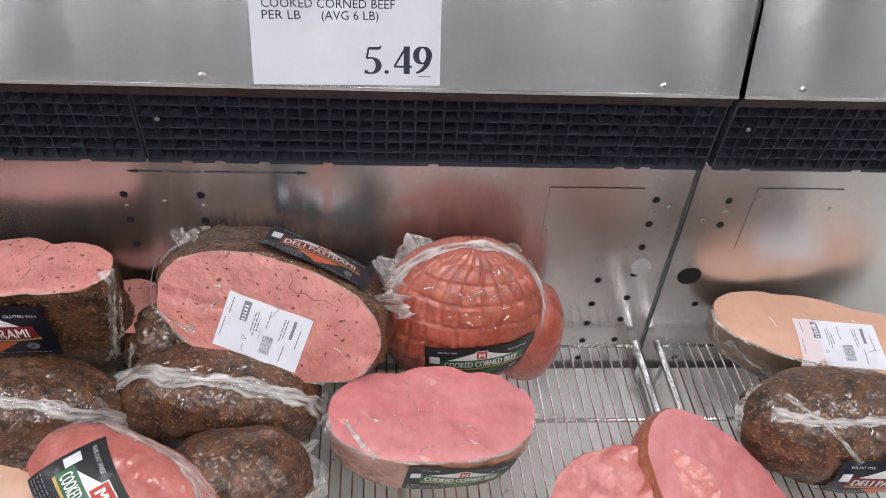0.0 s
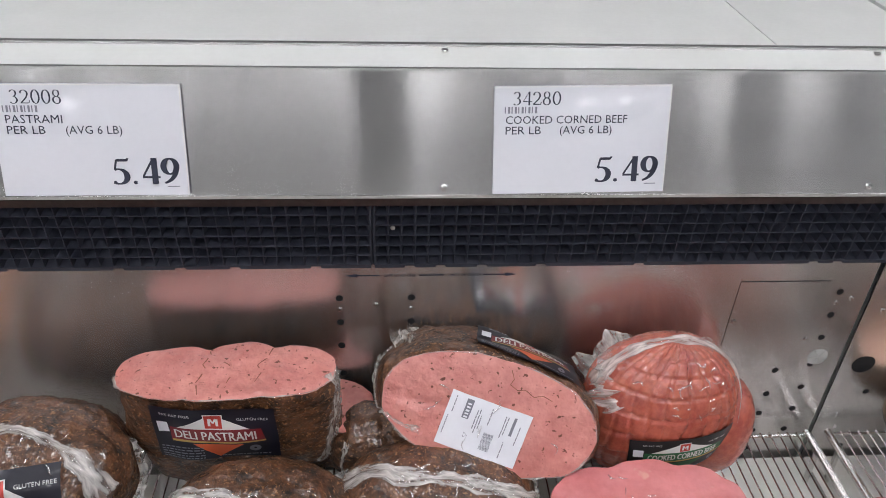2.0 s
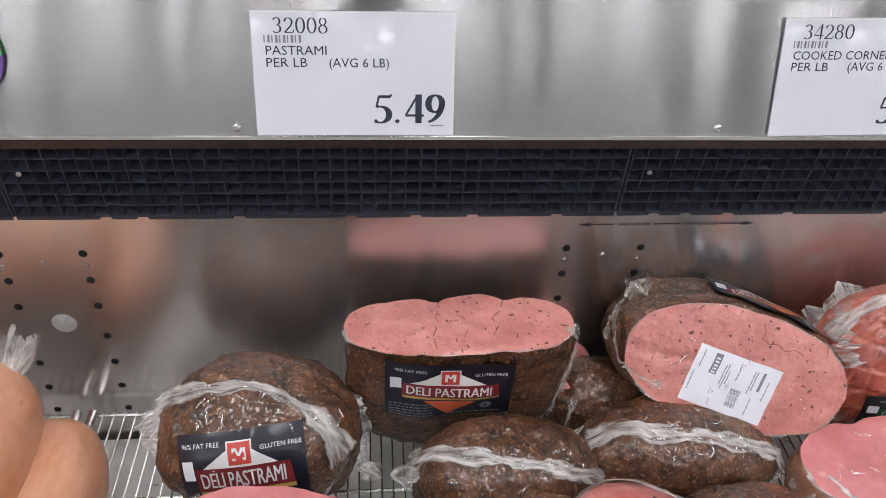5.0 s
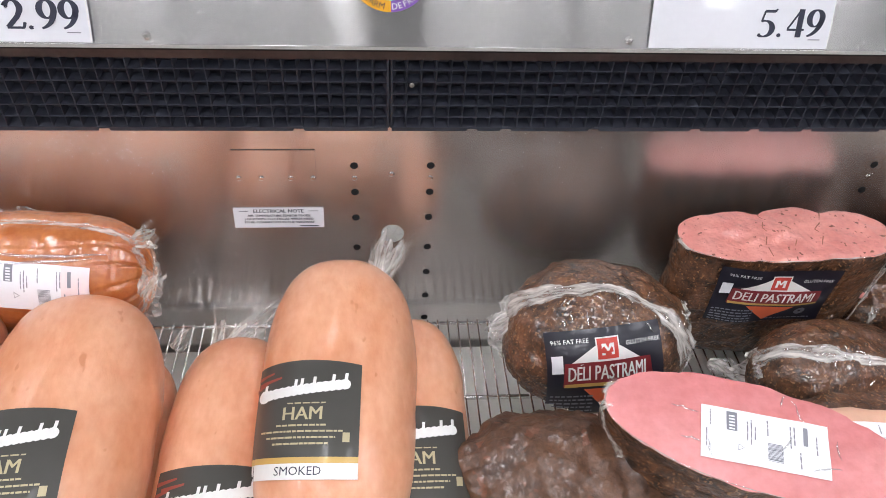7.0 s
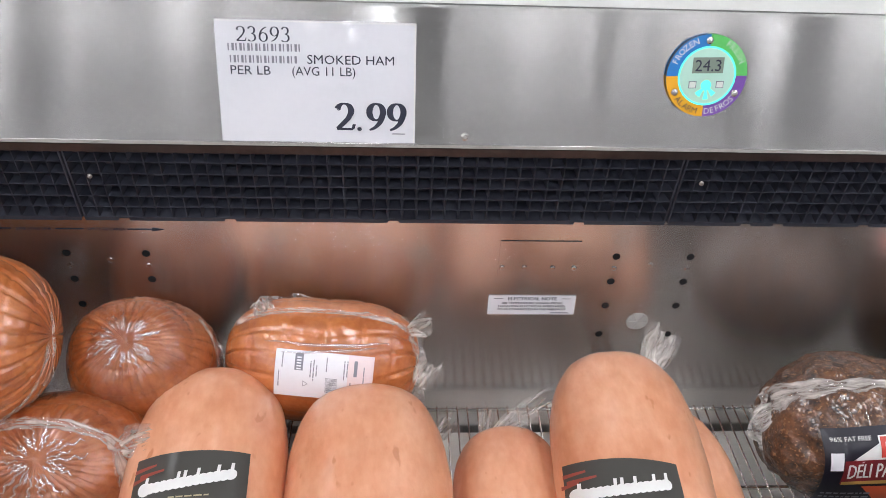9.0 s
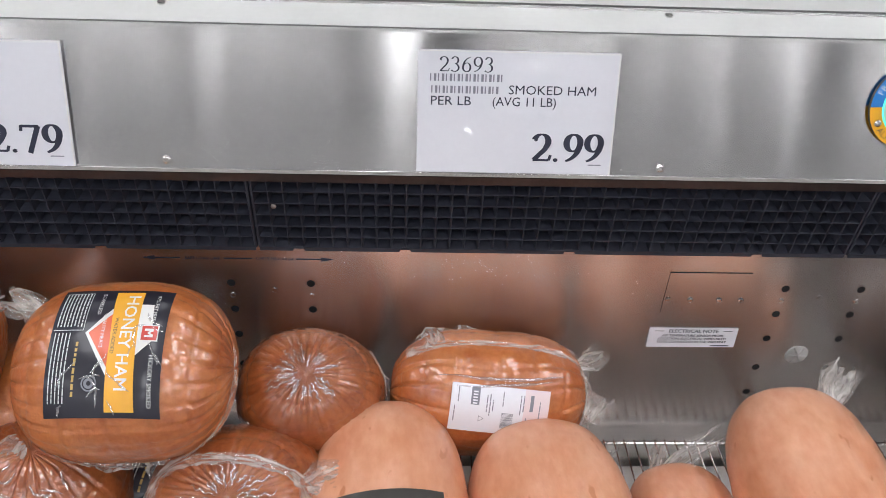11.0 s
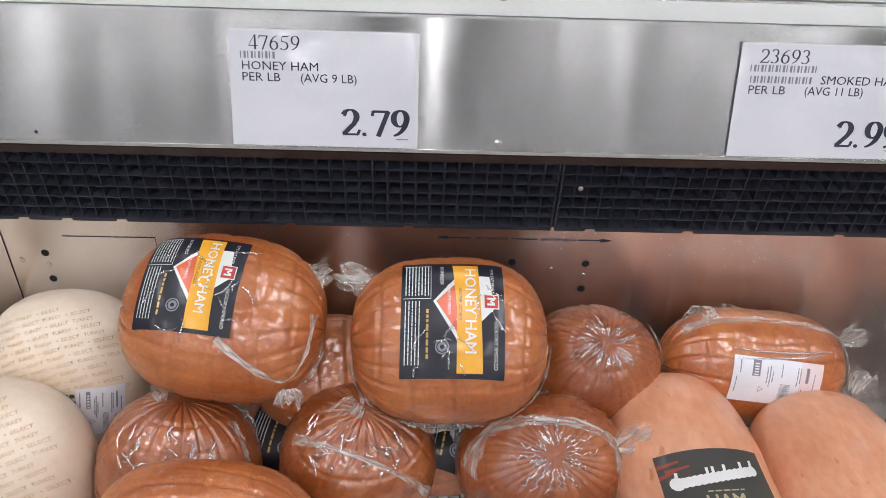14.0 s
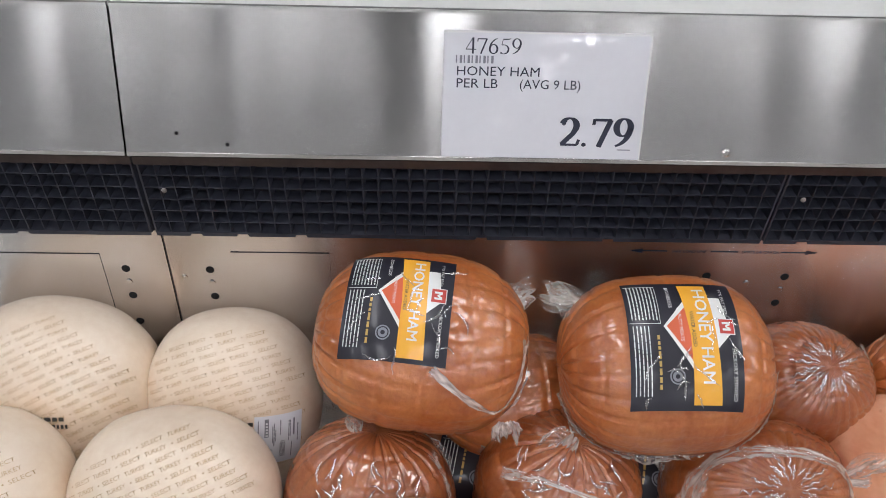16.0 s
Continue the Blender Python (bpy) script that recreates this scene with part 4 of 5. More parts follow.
    def star(self, centre, n, count, r0, r1, width=0.0016, seed=1, spread=math.tau, start=0.0):
        """Pleats that run out from the gathered end of the bag."""
        pl, rnd, paths = Plane(centre, Vector(n).orthogonal(), Vector(n).cross(Vector(n).orthogonal())), random.Random(seed), []
        for k in range(count):
            a = start + spread * (k + 0.7 * rnd.random()) / count
            a0 = r0 * (0.7 + 1.1 * rnd.random())
            a1 = a0 + (r1 - r0) * (0.25 + 0.75 * rnd.random())
            bend = 0.25 * (rnd.random() - 0.5)
            paths.append([pl.place((a0 + (a1 - a0) * q / 9) * math.cos(a + bend * q / 9 + 0.06 * math.sin(q * 1.9 + k)), (a0 + (a1 - a0) * q / 9) * math.sin(a + bend * q / 9 + 0.06 * math.sin(q * 1.9 + k)), 0.02) for q in range(10)])
        self.pleats(paths, width, seed)

    def wrinkles(self, centre, n, count, rx, ry, length=0.03, width=0.0013, seed=1):
        """Short crooked wrinkles scattered over a patch of film."""
        pl, rnd, paths = Plane(centre, (1, 0, 0), Vector(n).cross(Vector((1, 0, 0)))), random.Random(seed), []
        for k in range(count):
            x, y, a = rx * (2 * rnd.random() - 1), ry * (2 * rnd.random() - 1), rnd.random() * math.tau
            path, ell = [], length * (0.4 + rnd.random())
            for q in range(9):
                path.append(pl.place(x, y, 0.015))
                a += 1.1 * (rnd.random() - 0.5)
                x, y = x + ell / 8 * math.cos(a), y + ell / 8 * math.sin(a)
            paths.append(path)
        self.pleats(paths, width, seed)

    def rim(self, a0, a1, width=0.005, seed=1):
        """A pale film crease along the edge of the cut."""
        n = len(self.edge)
        pts = [self.edge[int(n * (a0 + (a1 - a0) * k / 14)) % n] + 0.001 * self.w for k in range(15)]
        self.seal(pts, width, "film_rim", "bag_film", 0.0014, seed, 0.5)

    def fissure(self, pts, width=0.0016, seed=1):
        """A dark crack across the cut face."""
        pl = Plane(self.c + self.w * 0.0, self.u, self.v, self.tree)
        lots = []
        for (ax, ay), (bx, by) in zip(pts, pts[1:]):
            dx, dy = bx - ax, by - ay
            k = math.hypot(dx, dy) or 1
            nx, ny = -dy / k * width / 2, dx / k * width / 2
            lots.append(quad(((ax - nx, ay - ny), (bx - nx * 0.7, by - ny * 0.7), (bx + nx * 0.7, by + ny * 0.7), (ax + nx, ay + ny)), 3, 1))
        printed(pl, "crack", lots, "crack", self.ob, 0.0026)

    def tail(self, p, way, length, width, seed=1, mat="bag_film", name="bag_tail"):
        """A loose, folded end of the bag."""
        p, way = Vector(p), Vector(way).normalized()
        side = way.cross(Vector((0, -0.6, 0.8))).normalized()
        out = side.cross(way)
        n, m = 14, 22
        verts = []
        for i in range(n + 1):
            t = i / n
            for j in range(m + 1):
                e = j / m - 0.5
                spread = width * (0.45 + 0.45 * math.sin(2.2 * t) + 0.12 * noise.noise(Vector((t * 3, e * 4, seed))))
                fold = 0.42 * width * (0.4 + 0.6 * t) * (noise.noise(Vector((e * 8, t * 2.2, seed * 2.0))) + 0.5 * noise.noise(Vector((e * 19, t * 5.0, seed * 2.0))))
                edge = length * (1 + 0.55 * noise.noise(Vector((e * 5, seed * 1.0, 3.0))))
                verts.append(p + way * t * edge + side * e * spread + out * (fold + 0.004))
        faces = [(i * (m + 1) + j, i * (m + 1) + j + 1, (i + 1) * (m + 1) + j + 1, (i + 1) * (m + 1) + j) for i in range(n) for j in range(m)]
        ob = link(name, verts, faces, mat, self.ob, "loose clear plastic bag end", smooth=True)
        thin_out(ob, [0.55 * (i / n) ** 1.5 * abs(2 * j / m - 1) + 0.25 * (i / n) for i in range(n + 1) for j in range(m + 1)],
                 [(length * i / n, width * j / m + seed) for i in range(n + 1) for j in range(m + 1)])


def small_bars(x0, x1, y, h, seed, gap=0.0022):
    """A line of print too small to read."""
    rnd, out, x = random.Random(seed), [], x0
    while x < x1:
        w = min(0.003 + 0.008 * rnd.random(), x1 - x)
        out.append(rect(x, y, x + w, y + h, 2, 1))
        x += w + gap
    return out


def emblem(pl, lab, x, y, s, up, turn=0.0):
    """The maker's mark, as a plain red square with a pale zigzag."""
    printed(pl, "emblem_edge", [at2(rect(-s / 2, -s / 2, s / 2, s / 2, 3, 3), x, y, turn)], "white_ink", lab, up)
    q = s * 0.44
    printed(pl, "emblem", [at2(rect(-q, -q, q, q, 3, 3), x, y, turn)], "red", lab, up + 0.0004)
    zig = [rect(-0.6 * q, -0.6 * q, -0.3 * q, 0.5 * q, 1, 1), rect(0.3 * q, -0.6 * q, 0.6 * q, 0.5 * q, 1, 1), quad(((-0.5 * q, 0.5 * q), (-0.1 * q, -0.2 * q), (0.1 * q, -0.2 * q), (-0.2 * q, 0.5 * q)), 1, 1),
           quad(((-0.1 * q, -0.2 * q), (0.1 * q, -0.2 * q), (0.5 * q, 0.5 * q), (0.2 * q, 0.5 * q)), 1, 1)]
    printed(pl, "emblem_sign", [at2(z, x, y, turn) for z in zig], "white_ink", lab, up + 0.0008)


def deli_label(roast, o, n, up, title, banner, w=0.20, h=0.122, ground="navy", triangle="orange"):
    pl = roast.label_plane(o, n, up)
    lab = printed(pl, "label", [rect(-w / 2, -h / 2, w / 2, h / 2, 26, 16)], ground, roast.ob, 0.0012, "dark printed product label")
    if lab is None:
        return
    printed(pl, "peak", [tri((-0.36 * w, 0.10 * h), (0.33 * w, 0.10 * h), (0.0, 0.40 * h))], "white_ink", lab, 0.0018)
    printed(pl, "banner", [quad(((-0.37 * w, -0.13 * h), (0.40 * w, -0.10 * h), (0.38 * w, 0.14 * h), (-0.36 * w, 0.15 * h)), 16, 4)], banner, lab, 0.0022)
    printed(pl, "banner_line", [rect(-0.36 * w, -0.14 * h, 0.40 * w, -0.10 * h, 16, 1)], "gold", lab, 0.0025)
    printed(pl, "triangle", [tri((-0.20 * w, -0.17 * h), (0.0, -0.46 * h), (0.22 * w, -0.17 * h))], triangle, lab, 0.0022)
    text = lettering(title, 0.17 * h, "CENTER")
    wide = max(p[0] for p in text[0]) - min(p[0] for p in text[0])
    k = min(1.0, 0.66 * w / wide)
    lots = [at2(([(x * k, y) for x, y in text[0]], text[1]), 0, -0.06 * h), at2(([(x * k + 0.0009, y) for x, y in text[0]], text[1]), 0, -0.06 * h)]
    lots += [at2(lettering("GLUTEN FREE", 0.046 * h, "CENTER"), 0.32 * w, 0.29 * h), at2(lettering("96% FAT FREE", 0.046 * h, "CENTER"), -0.30 * w, 0.36 * h)]
    printed(pl, "lettering", lots, "white_ink", lab, 0.0029, "white printed lettering")
    fine = []
    for r in range(5):
        fine += small_bars(-0.47 * w, -0.12 * w, (-0.27 - 0.05 * r) * h, 0.02 * h, r + 3)
    fine += small_bars(0.02 * w, 0.42 * w, -0.45 * h, 0.02 * h, 9)
    printed(pl, "fine_print", fine, "grey_ink", lab, 0.0022)
    printed(pl, "code_patch", [rect(-0.46 * w, 0.04 * h, -0.37 * w, 0.24 * h, 3, 3)], "paper", lab, 0.0028)
    printed(pl, "seal_mark", [disc2(0.30 * w, -0.30 * h, 0.075 * h, 0.02 * h)], "grey_ink", lab, 0.0022)
    emblem(pl, lab, 0.005 * w, 0.28 * h, 0.25 * h, 0.0024)


def scale_label(roast, o, n, up, w=0.14, h=0.085, pink=0):
    """The shop's white weigh label; pink: the end that is tinted."""
    pl = roast.label_plane(o, n, up)
    lab = printed(pl, "weigh_label", [rect(-w / 2, -h / 2, w / 2, h / 2, 14, 10)], "paper", roast.ob, 0.0022, "white shop weigh label with a barcode")
    if lab is None:
        return
    if pink:
        a, b = sorted((pink * w / 2, pink * 0.24 * w))
        printed(pl, "pink_end", [rect(a, -h / 2, b, h / 2, 5, 10)], "pink_paper", lab, 0.0027)
    rnd = random.Random(int(o[0] * 1000))
    bars = [rect(0.02 * w, -0.36 * h + k * 0.0017, 0.14 * w, -0.36 * h + k * 0.0017 + 0.0005 + 0.0007 * rnd.random(), 3, 1) for k in range(int(0.34 * h / 0.0017))]
    # rows of fine type that run across the short side
    for k, (x, y0, y1) in enumerate(((-0.46, -0.30, 0.05), (-0.43, 0.12, 0.42), (-0.14, -0.05, 0.30), (-0.11, -0.12, 0.34), (-0.08, -0.02, 0.22), (0.02, 0.10, 0.40), (0.20, -0.05, 0.36), (0.23, 0.02, 0.36), (0.27, -0.40, -0.10), (0.40, -0.10, 0.26))):
        bars += [at2(b, 0, 0, 90) for b in small_bars(y0 * h, y1 * h, -x * w - 0.0014, 0.0017, k + int(w * 900), 0.0012)]
    printed(pl, "fine_print", bars, "grey_ink", lab, 0.0028)
    frame_x, frame_y = -0.30 * w, 0.08 * h
    heavy = [rect(frame_x, frame_y, frame_x + 0.085 * w, frame_y + 0.36 * h, 2, 4), rect(0.30 * w, 0.04 * h, 0.335 * w, 0.38 * h, 2, 4)]
    printed(pl, "price_box", heavy, "grey_ink", lab, 0.0028)
    printed(pl, "price_figures", [rect(frame_x + 0.02 * w, frame_y + 0.06 * h * k + 0.02 * h, frame_x + 0.065 * w, frame_y + 0.06 * h * k + 0.05 * h, 1, 1) for k in range(5)], "paper", lab, 0.0033)
    printed(pl, "recycle_mark", [disc2(-0.19 * w, -0.20 * h, 0.0055, 0.0042, n=3)], "grey_ink", lab, 0.0028)


def honey_label(roast, o, n, up, w=0.148, h=0.155):
    """Navy label whose words run downwards along a yellow band."""
    pl = roast.label_plane(o, n, up)
    lab = printed(pl, "label", [rect(-w / 2, -h / 2, w / 2, h / 2, 24, 24)], "navy", roast.ob, 0.0012, "navy product label with a yellow band")
    if lab is None:
        return
    printed(pl, "red_diamond", [tri((-0.19 * w, 0.12 * h), (0.06 * w, -0.20 * h), (0.04 * w, 0.34 * h))], "orange", lab, 0.0020)
    printed(pl, "diamond_edge", [quad(((-0.19 * w, 0.12 * h), (-0.16 * w, 0.12 * h), (0.06 * w, 0.31 * h), (0.04 * w, 0.35 * h)), 8, 2), quad(((-0.19 * w, 0.12 * h), (0.05 * w, -0.22 * h), (0.06 * w, -0.17 * h), (-0.16 * w, 0.12 * h)), 8, 2)], "white_ink", lab, 0.0024)
    printed(pl, "white_diamond", [quad(((0.20 * w, -0.12 * h), (0.40 * w, 0.06 * h), (0.36 * w, 0.36 * h), (0.22 * w, 0.36 * h)), 8, 8)], "white_ink", lab, 0.0020)
    printed(pl, "yellow_band", [quad(((0.04 * w, -0.46 * h), (0.29 * w, -0.46 * h), (0.27 * w, 0.05 * h), (0.04 * w, 0.05 * h)), 8, 10), quad(((0.04 * w, 0.05 * h), (0.27 * w, 0.05 * h), (0.25 * w, 0.47 * h), (0.00 * w, 0.47 * h)), 8, 10)], "yellow", lab, 0.0026)
    text = lettering("HONEY HAM", 0.09 * h, "CENTER")
    lots = [at2(text, 0.12 * w + d, 0.06 * h + e, -90) for d, e in ((0, 0), (0.0004, 0), (0, 0.0005), (0.0004, 0.0005))]
    printed(pl, "title", lots, "white_ink", lab, 0.0032, "white printed lettering")
    printed(pl, "subtitle", [at2(lettering("WATER ADDED", 0.028 * h, "CENTER"), 0.055 * w, 0.10 * h, -90)], "slate", lab, 0.0032)
    printed(pl, "side_lettering", [at2(lettering("HICKORY SMOKED", 0.031 * h, "CENTER"), 0.395 * w, -0.24 * h, -90), at2(lettering("97% FAT FREE", 0.026 * h, "CENTER"), 0.37 * w, 0.33 * h, -90), at2(lettering("BONELESS", 0.028 * h, "CENTER"), -0.12 * w, 0.36 * h, -90),
                                    at2(lettering("QUALITY MEATS", 0.026 * h, "CENTER"), -0.05 * w, 0.14 * h, -90)], "white_ink", lab, 0.0030)
    fine = []
    for r in range(8):
        fine += [at2(b, 0, 0, -90) for b in small_bars(-0.46 * h, -0.17 * h, (-0.46 + 0.031 * r) * w, 0.011 * w, r, 0.0010)]
    for r in range(5):
        fine += [at2(b, 0, 0, -90) for b in small_bars(-0.12 * h, 0.40 * h, (-0.46 + 0.033 * r) * w, 0.010 * w, r + 20, 0.0010)]
    fine += [rect(-0.48 * w, 0.14 * h, -0.21 * w, 0.145 * h, 6, 1), rect(-0.48 * w, 0.46 * h, -0.21 * w, 0.465 * h, 6, 1), rect(-0.215 * w, 0.14 * h, -0.21 * w, 0.465 * h, 1, 6)]
    printed(pl, "fine_print", fine, "dial_white", lab, 0.0020)
    printed(pl, "ready_line", [at2(b, 0, 0, -90) for b in small_bars(-0.05 * h, 0.36 * h, -0.255 * w, 0.022 * w, 41)], "gold", lab, 0.0020)
    printed(pl, "seal_mark", [disc2(-0.10 * w, -0.26 * h, 0.068 * w, 0.055 * w), disc2(-0.10 * w, -0.26 * h, 0.045 * w, 0.02 * w)], "grey_ink", lab, 0.0020)
    emblem(pl, lab, 0.37 * w, 0.12 * h, 0.15 * w, 0.0026, -90)


def arched(lot, h, rise):
    """Lifts the upper part of a patch into a shallow arch."""
    w = max(x for x, y in lot[0])
    return [(x, y + rise * max(0.0, y / h + 0.5) * (1 - (x / w) ** 2)) for x, y in lot[0]], lot[1]


def ham_label(roast, o, n, up, w=0.152, h=0.155):
    """Dark ham label: a pale script mark, the word HAM, gold lines and a white foot."""
    pl = roast.label_plane(o, n, up)
    lab = printed(pl, "label", [arched(rect(-w / 2, -h / 2, w / 2, h / 2, 24, 20), h, 0.05 * h)], "slate", roast.ob, 0.0012, "charcoal product label with a white foot band")
    if lab is None:
        return
    printed(pl, "foot_band", [rect(-w / 2, -h / 2, w / 2, -0.37 * h, 20, 3)], "white_ink", lab, 0.0018)
    printed(pl, "gold_line", [rect(-w / 2, -0.37 * h, w / 2, -0.32 * h, 20, 2)], "gold", lab, 0.0019)
    printed(pl, "foot_word", [at2(lettering("SMOKED", 0.07 * h, "CENTER"), 0, -0.465 * h)], "ink", lab, 0.0024)
    for k, (x0, x1) in enumerate(((-0.50, -0.30), (-0.44, -0.22), (-0.50, -0.36))):
        y = (0.40 - 0.05 * k) * h
        printed(pl, "corner", [quad(((x0 * w, y - 0.03 * h), (x1 * w, y + 0.03 * h), (x1 * w, y + 0.05 * h), (x0 * w, y + 0.01 * h)), 5, 2)], "brick_ink", lab, 0.0018)
    # maker's script as one plain pale shape of round lumps with a few tall stems
    script = []
    for k in range(14):
        x, y = (-0.37 + 0.056 * k) * w, (0.225 + 0.0065 * k) * h
        script.append(disc2(x, y, (0.050 if k else 0.062) * h, n=12))
        if k in (0, 5, 6, 8, 11, 13):
            script.append(quad(((x - 0.010 * w, y), (x + 0.018 * w, y), (x + 0.026 * w, y + 0.105 * h), (x - 0.002 * w, y + 0.105 * h)), 1, 3))
    printed(pl, "script_mark", script, "white_ink", lab, 0.0022, "white script mark")
    ham = lettering("HAM", 0.115 * h, "CENTER")
    printed(pl, "lettering", [at2(ham, 0.0, -0.005 * h), at2(ham, 0.0010, -0.005 * h)], "pale_gold", lab, 0.0022, "pale gold word")
    lines = small_bars(-0.14 * w, 0.20 * w, 0.135 * h, 0.012 * h, 5)
    for r, half in enumerate((0.22, 0.36, 0.30, 0.24)):
        lines += small_bars(-half * w, half * w, (-0.062 - 0.052 * r) * h, 0.016 * h, r + 11, 0.0012)
    printed(pl, "fine_print", lines, "pale_gold", lab, 0.0022)
    printed(pl, "weight_mark", [rect(0.36 * w, -0.20 * h, 0.42 * w, -0.12 * h, 3, 3)], "pale_gold", lab, 0.0022)


MEAT = "meats in the case"
X, Z = (1, 0, 0), (0, 0, 1)


def pastrami(label, c, axis, side, size, **k):
    return Roast("pastrami", label, "meat", "pastrami roasts", c, axis, side, size, k.pop("mat", "pastrami_rind"), lump=k.pop("lump", 0.008), lump_scale=k.pop("lump_scale", 16.0), grit=k.pop("grit", 0.0022), **k)


# pastrami bay
pa = pastrami("halved deli pastrami standing with its pink sliced face up", (-1.160, 1.046, 0.650), (-0.02, -0.11, 1), X, (0.186, 0.064, 0.282), cut=0.0, cut_mat="pastrami_cut", profile=4.0, section=2.6, seed=1, cut_rough=0.006, dents=((0.282, 0.020, 0.014), (0.184, 0.022, 0.016), (0.70, 0.007, 0.015), (0.80, 0.006, 0.02)))
deli_label(pa, (-1.180, 0.965, 0.563), (-0.05, -0.95, 0.30), Z, "DELI PASTRAMI", "maroon", 0.205, 0.13)
pa.seal([(-0.985, 1.03, 0.66), (-0.975, 1.0, 0.56), (-0.99, 0.99, 0.45)], 0.02, "bag_film_edge", "bag_film")

pb = pastrami("cut pastrami roast leaning back, weigh label on its pink face", (-0.712, 1.040, 0.575), (-0.08, -0.90, 0.42), (0.95, -0.05, -0.28), (0.200, 0.108, 0.130), cut=0.58, cut_mat="pastrami_cut", profile=3.0, section=2.2, seed=2, cut_rough=0.003)
scale_label(pb, (-0.730, 0.95, 0.594), (-0.08, -0.90, 0.42), (0.34, 0.39, 0.85), 0.142, 0.098)
deli_label(pb, (-0.640, 1.066, 0.668), (0.25, -0.24, 0.94), (0.30, 0.88, 0.18), "DELI PASTRAMI", "maroon", 0.19, 0.090)
pb.seal([(-0.895, 1.06, 0.665), (-0.905, 1.0, 0.62), (-0.87, 0.97, 0.595), (-0.835, 0.965, 0.585)], 0.010, "bag_fold", "bag_film", seed=4)
pb.tail((-0.86, 1.09, 0.66), (-0.1, 0.1, 1), 0.04, 0.05, 3)

ps = pastrami("small dark pastrami piece with a pink sliced top", (-0.982, 1.090, 0.520), (0.10, -0.15, 0.95), X, (0.070, 0.060, 0.155), cut=0.0, cut_mat="pastrami_cut", profile=3.5, seed=3)

pk = pastrami("brown pastrami roast in clear film wedged low at the back", (-0.895, 1.065, 0.448), (0.95, 0.05, -0.12), Z, (0.078, 0.070, 0.105), profile=2.5, seed=31)
pk.seal([(-0.96, 1.01, 0.51), (-0.975, 0.99, 0.46), (-0.965, 0.98, 0.42)], 0.012, "bag_fold", "bag_film", seed=67)

pe = pastrami("whole round pastrami in a clear bag with a deli label", (-1.479, 0.978, 0.484), (0.97, 0.0, -0.08), Z, (0.119, 0.127, 0.160), profile=2.3, seed=4, lump=0.010)
deli_label(pe, (-1.490, 0.852, 0.532), (-0.05, -0.74, 0.67), (-0.10, 0.62, 0.74), "DELI PASTRAMI", "maroon", 0.185, 0.145)
pe.seal([(-1.63, 0.985, 0.545), (-1.56, 0.965, 0.595), (-1.47, 0.955, 0.615), (-1.39, 0.925, 0.590), (-1.33, 0.88, 0.53)], 0.040, seed=5)
pe.seal([(-1.325, 0.88, 0.53), (-1.345, 0.86, 0.49), (-1.37, 0.85, 0.45)], 0.014, "bag_fold", "bag_film", seed=6)
pe.tail((-1.625, 0.985, 0.53), (-0.7, -0.35, -0.25), 0.045, 0.045, 2, "bag_seal")
pe.tail((-1.318, 0.875, 0.525), (0.6, -0.5, 0.1), 0.035, 0.035, 8, "bag_seal")

pf = pastrami("whole pastrami in a clear bag with a gathered seam", (-1.092, 0.880, 0.468), (0.98, 0.05, -0.16), Z, (0.104, 0.090, 0.148), profile=2.4, seed=5)
deli_label(pf, (-1.075, 0.80, 0.445), (0.02, -0.90, 0.35), (0.0, 0.35, 0.95), "DELI PASTRAMI", "maroon", 0.19, 0.10)
pf.seal([(-1.235, 0.88, 0.520), (-1.15, 0.855, 0.548), (-1.05, 0.845, 0.535), (-0.95, 0.87, 0.470)], 0.030, seed=7)
pf.tail((-1.235, 0.865, 0.515), (-0.6, -0.5, 0.5), 0.03, 0.03, 5, "bag_seal")
pf.tail((-0.945, 0.85, 0.445), (0.8, -0.3, 0.0), 0.045, 0.03, 6, "bag_seal")

pg = pastrami("whole dark pastrami in a clear bag with a gathered seam", (-0.802, 0.925, 0.458), (0.97, 0.05, -0.13), Z, (0.100, 0.092, 0.168), profile=2.4, seed=6)
deli_label(pg, (-0.83, 0.83, 0.430), (-0.10, -0.92, 0.30), (-0.15, 0.35, 0.95), "DELI PASTRAMI", "maroon", 0.17, 0.10)
pg.seal([(-0.945, 0.915, 0.500), (-0.86, 0.895, 0.538), (-0.76, 0.885, 0.538), (-0.66, 0.885, 0.505), (-0.625, 0.89, 0.465)], 0.032, seed=8)
pg.tail((-0.945, 0.90, 0.485), (-0.7, -0.5, -0.2), 0.05, 0.045, 11, "bag_seal")
pg.tail((-0.625, 0.87, 0.455), (0.6, -0.6, 0.15), 0.035, 0.035, 12, "bag_seal")

f2 = pastrami("small brown pastrami in a clear bag in the front row", (-0.750, 0.760, 0.458), (0.95, 0.1, -0.15), Z, (0.097, 0.082, 0.108), profile=2.4, seed=7)
f2.seal([(-0.85, 0.72, 0.50), (-0.77, 0.69, 0.510), (-0.69, 0.69, 0.495), (-0.645, 0.72, 0.47)], 0.022, seed=9)
f2.tail((-0.645, 0.725, 0.465), (0.4, -0.2, 0.7), 0.05, 0.03, 13, "bag_seal")
f3 = pastrami("brown pastrami roast lying low in the pile", (-1.085, 0.770, 0.450), (0.96, 0.0, -0.1), Z, (0.090, 0.075, 0.140), profile=2.4, seed=8)
deli_label(f3, (-1.06, 0.70, 0.46), (0.1, -0.85, 0.5), (0.0, 0.5, 0.85), "DELI PASTRAMI", "maroon", 0.16, 0.09)

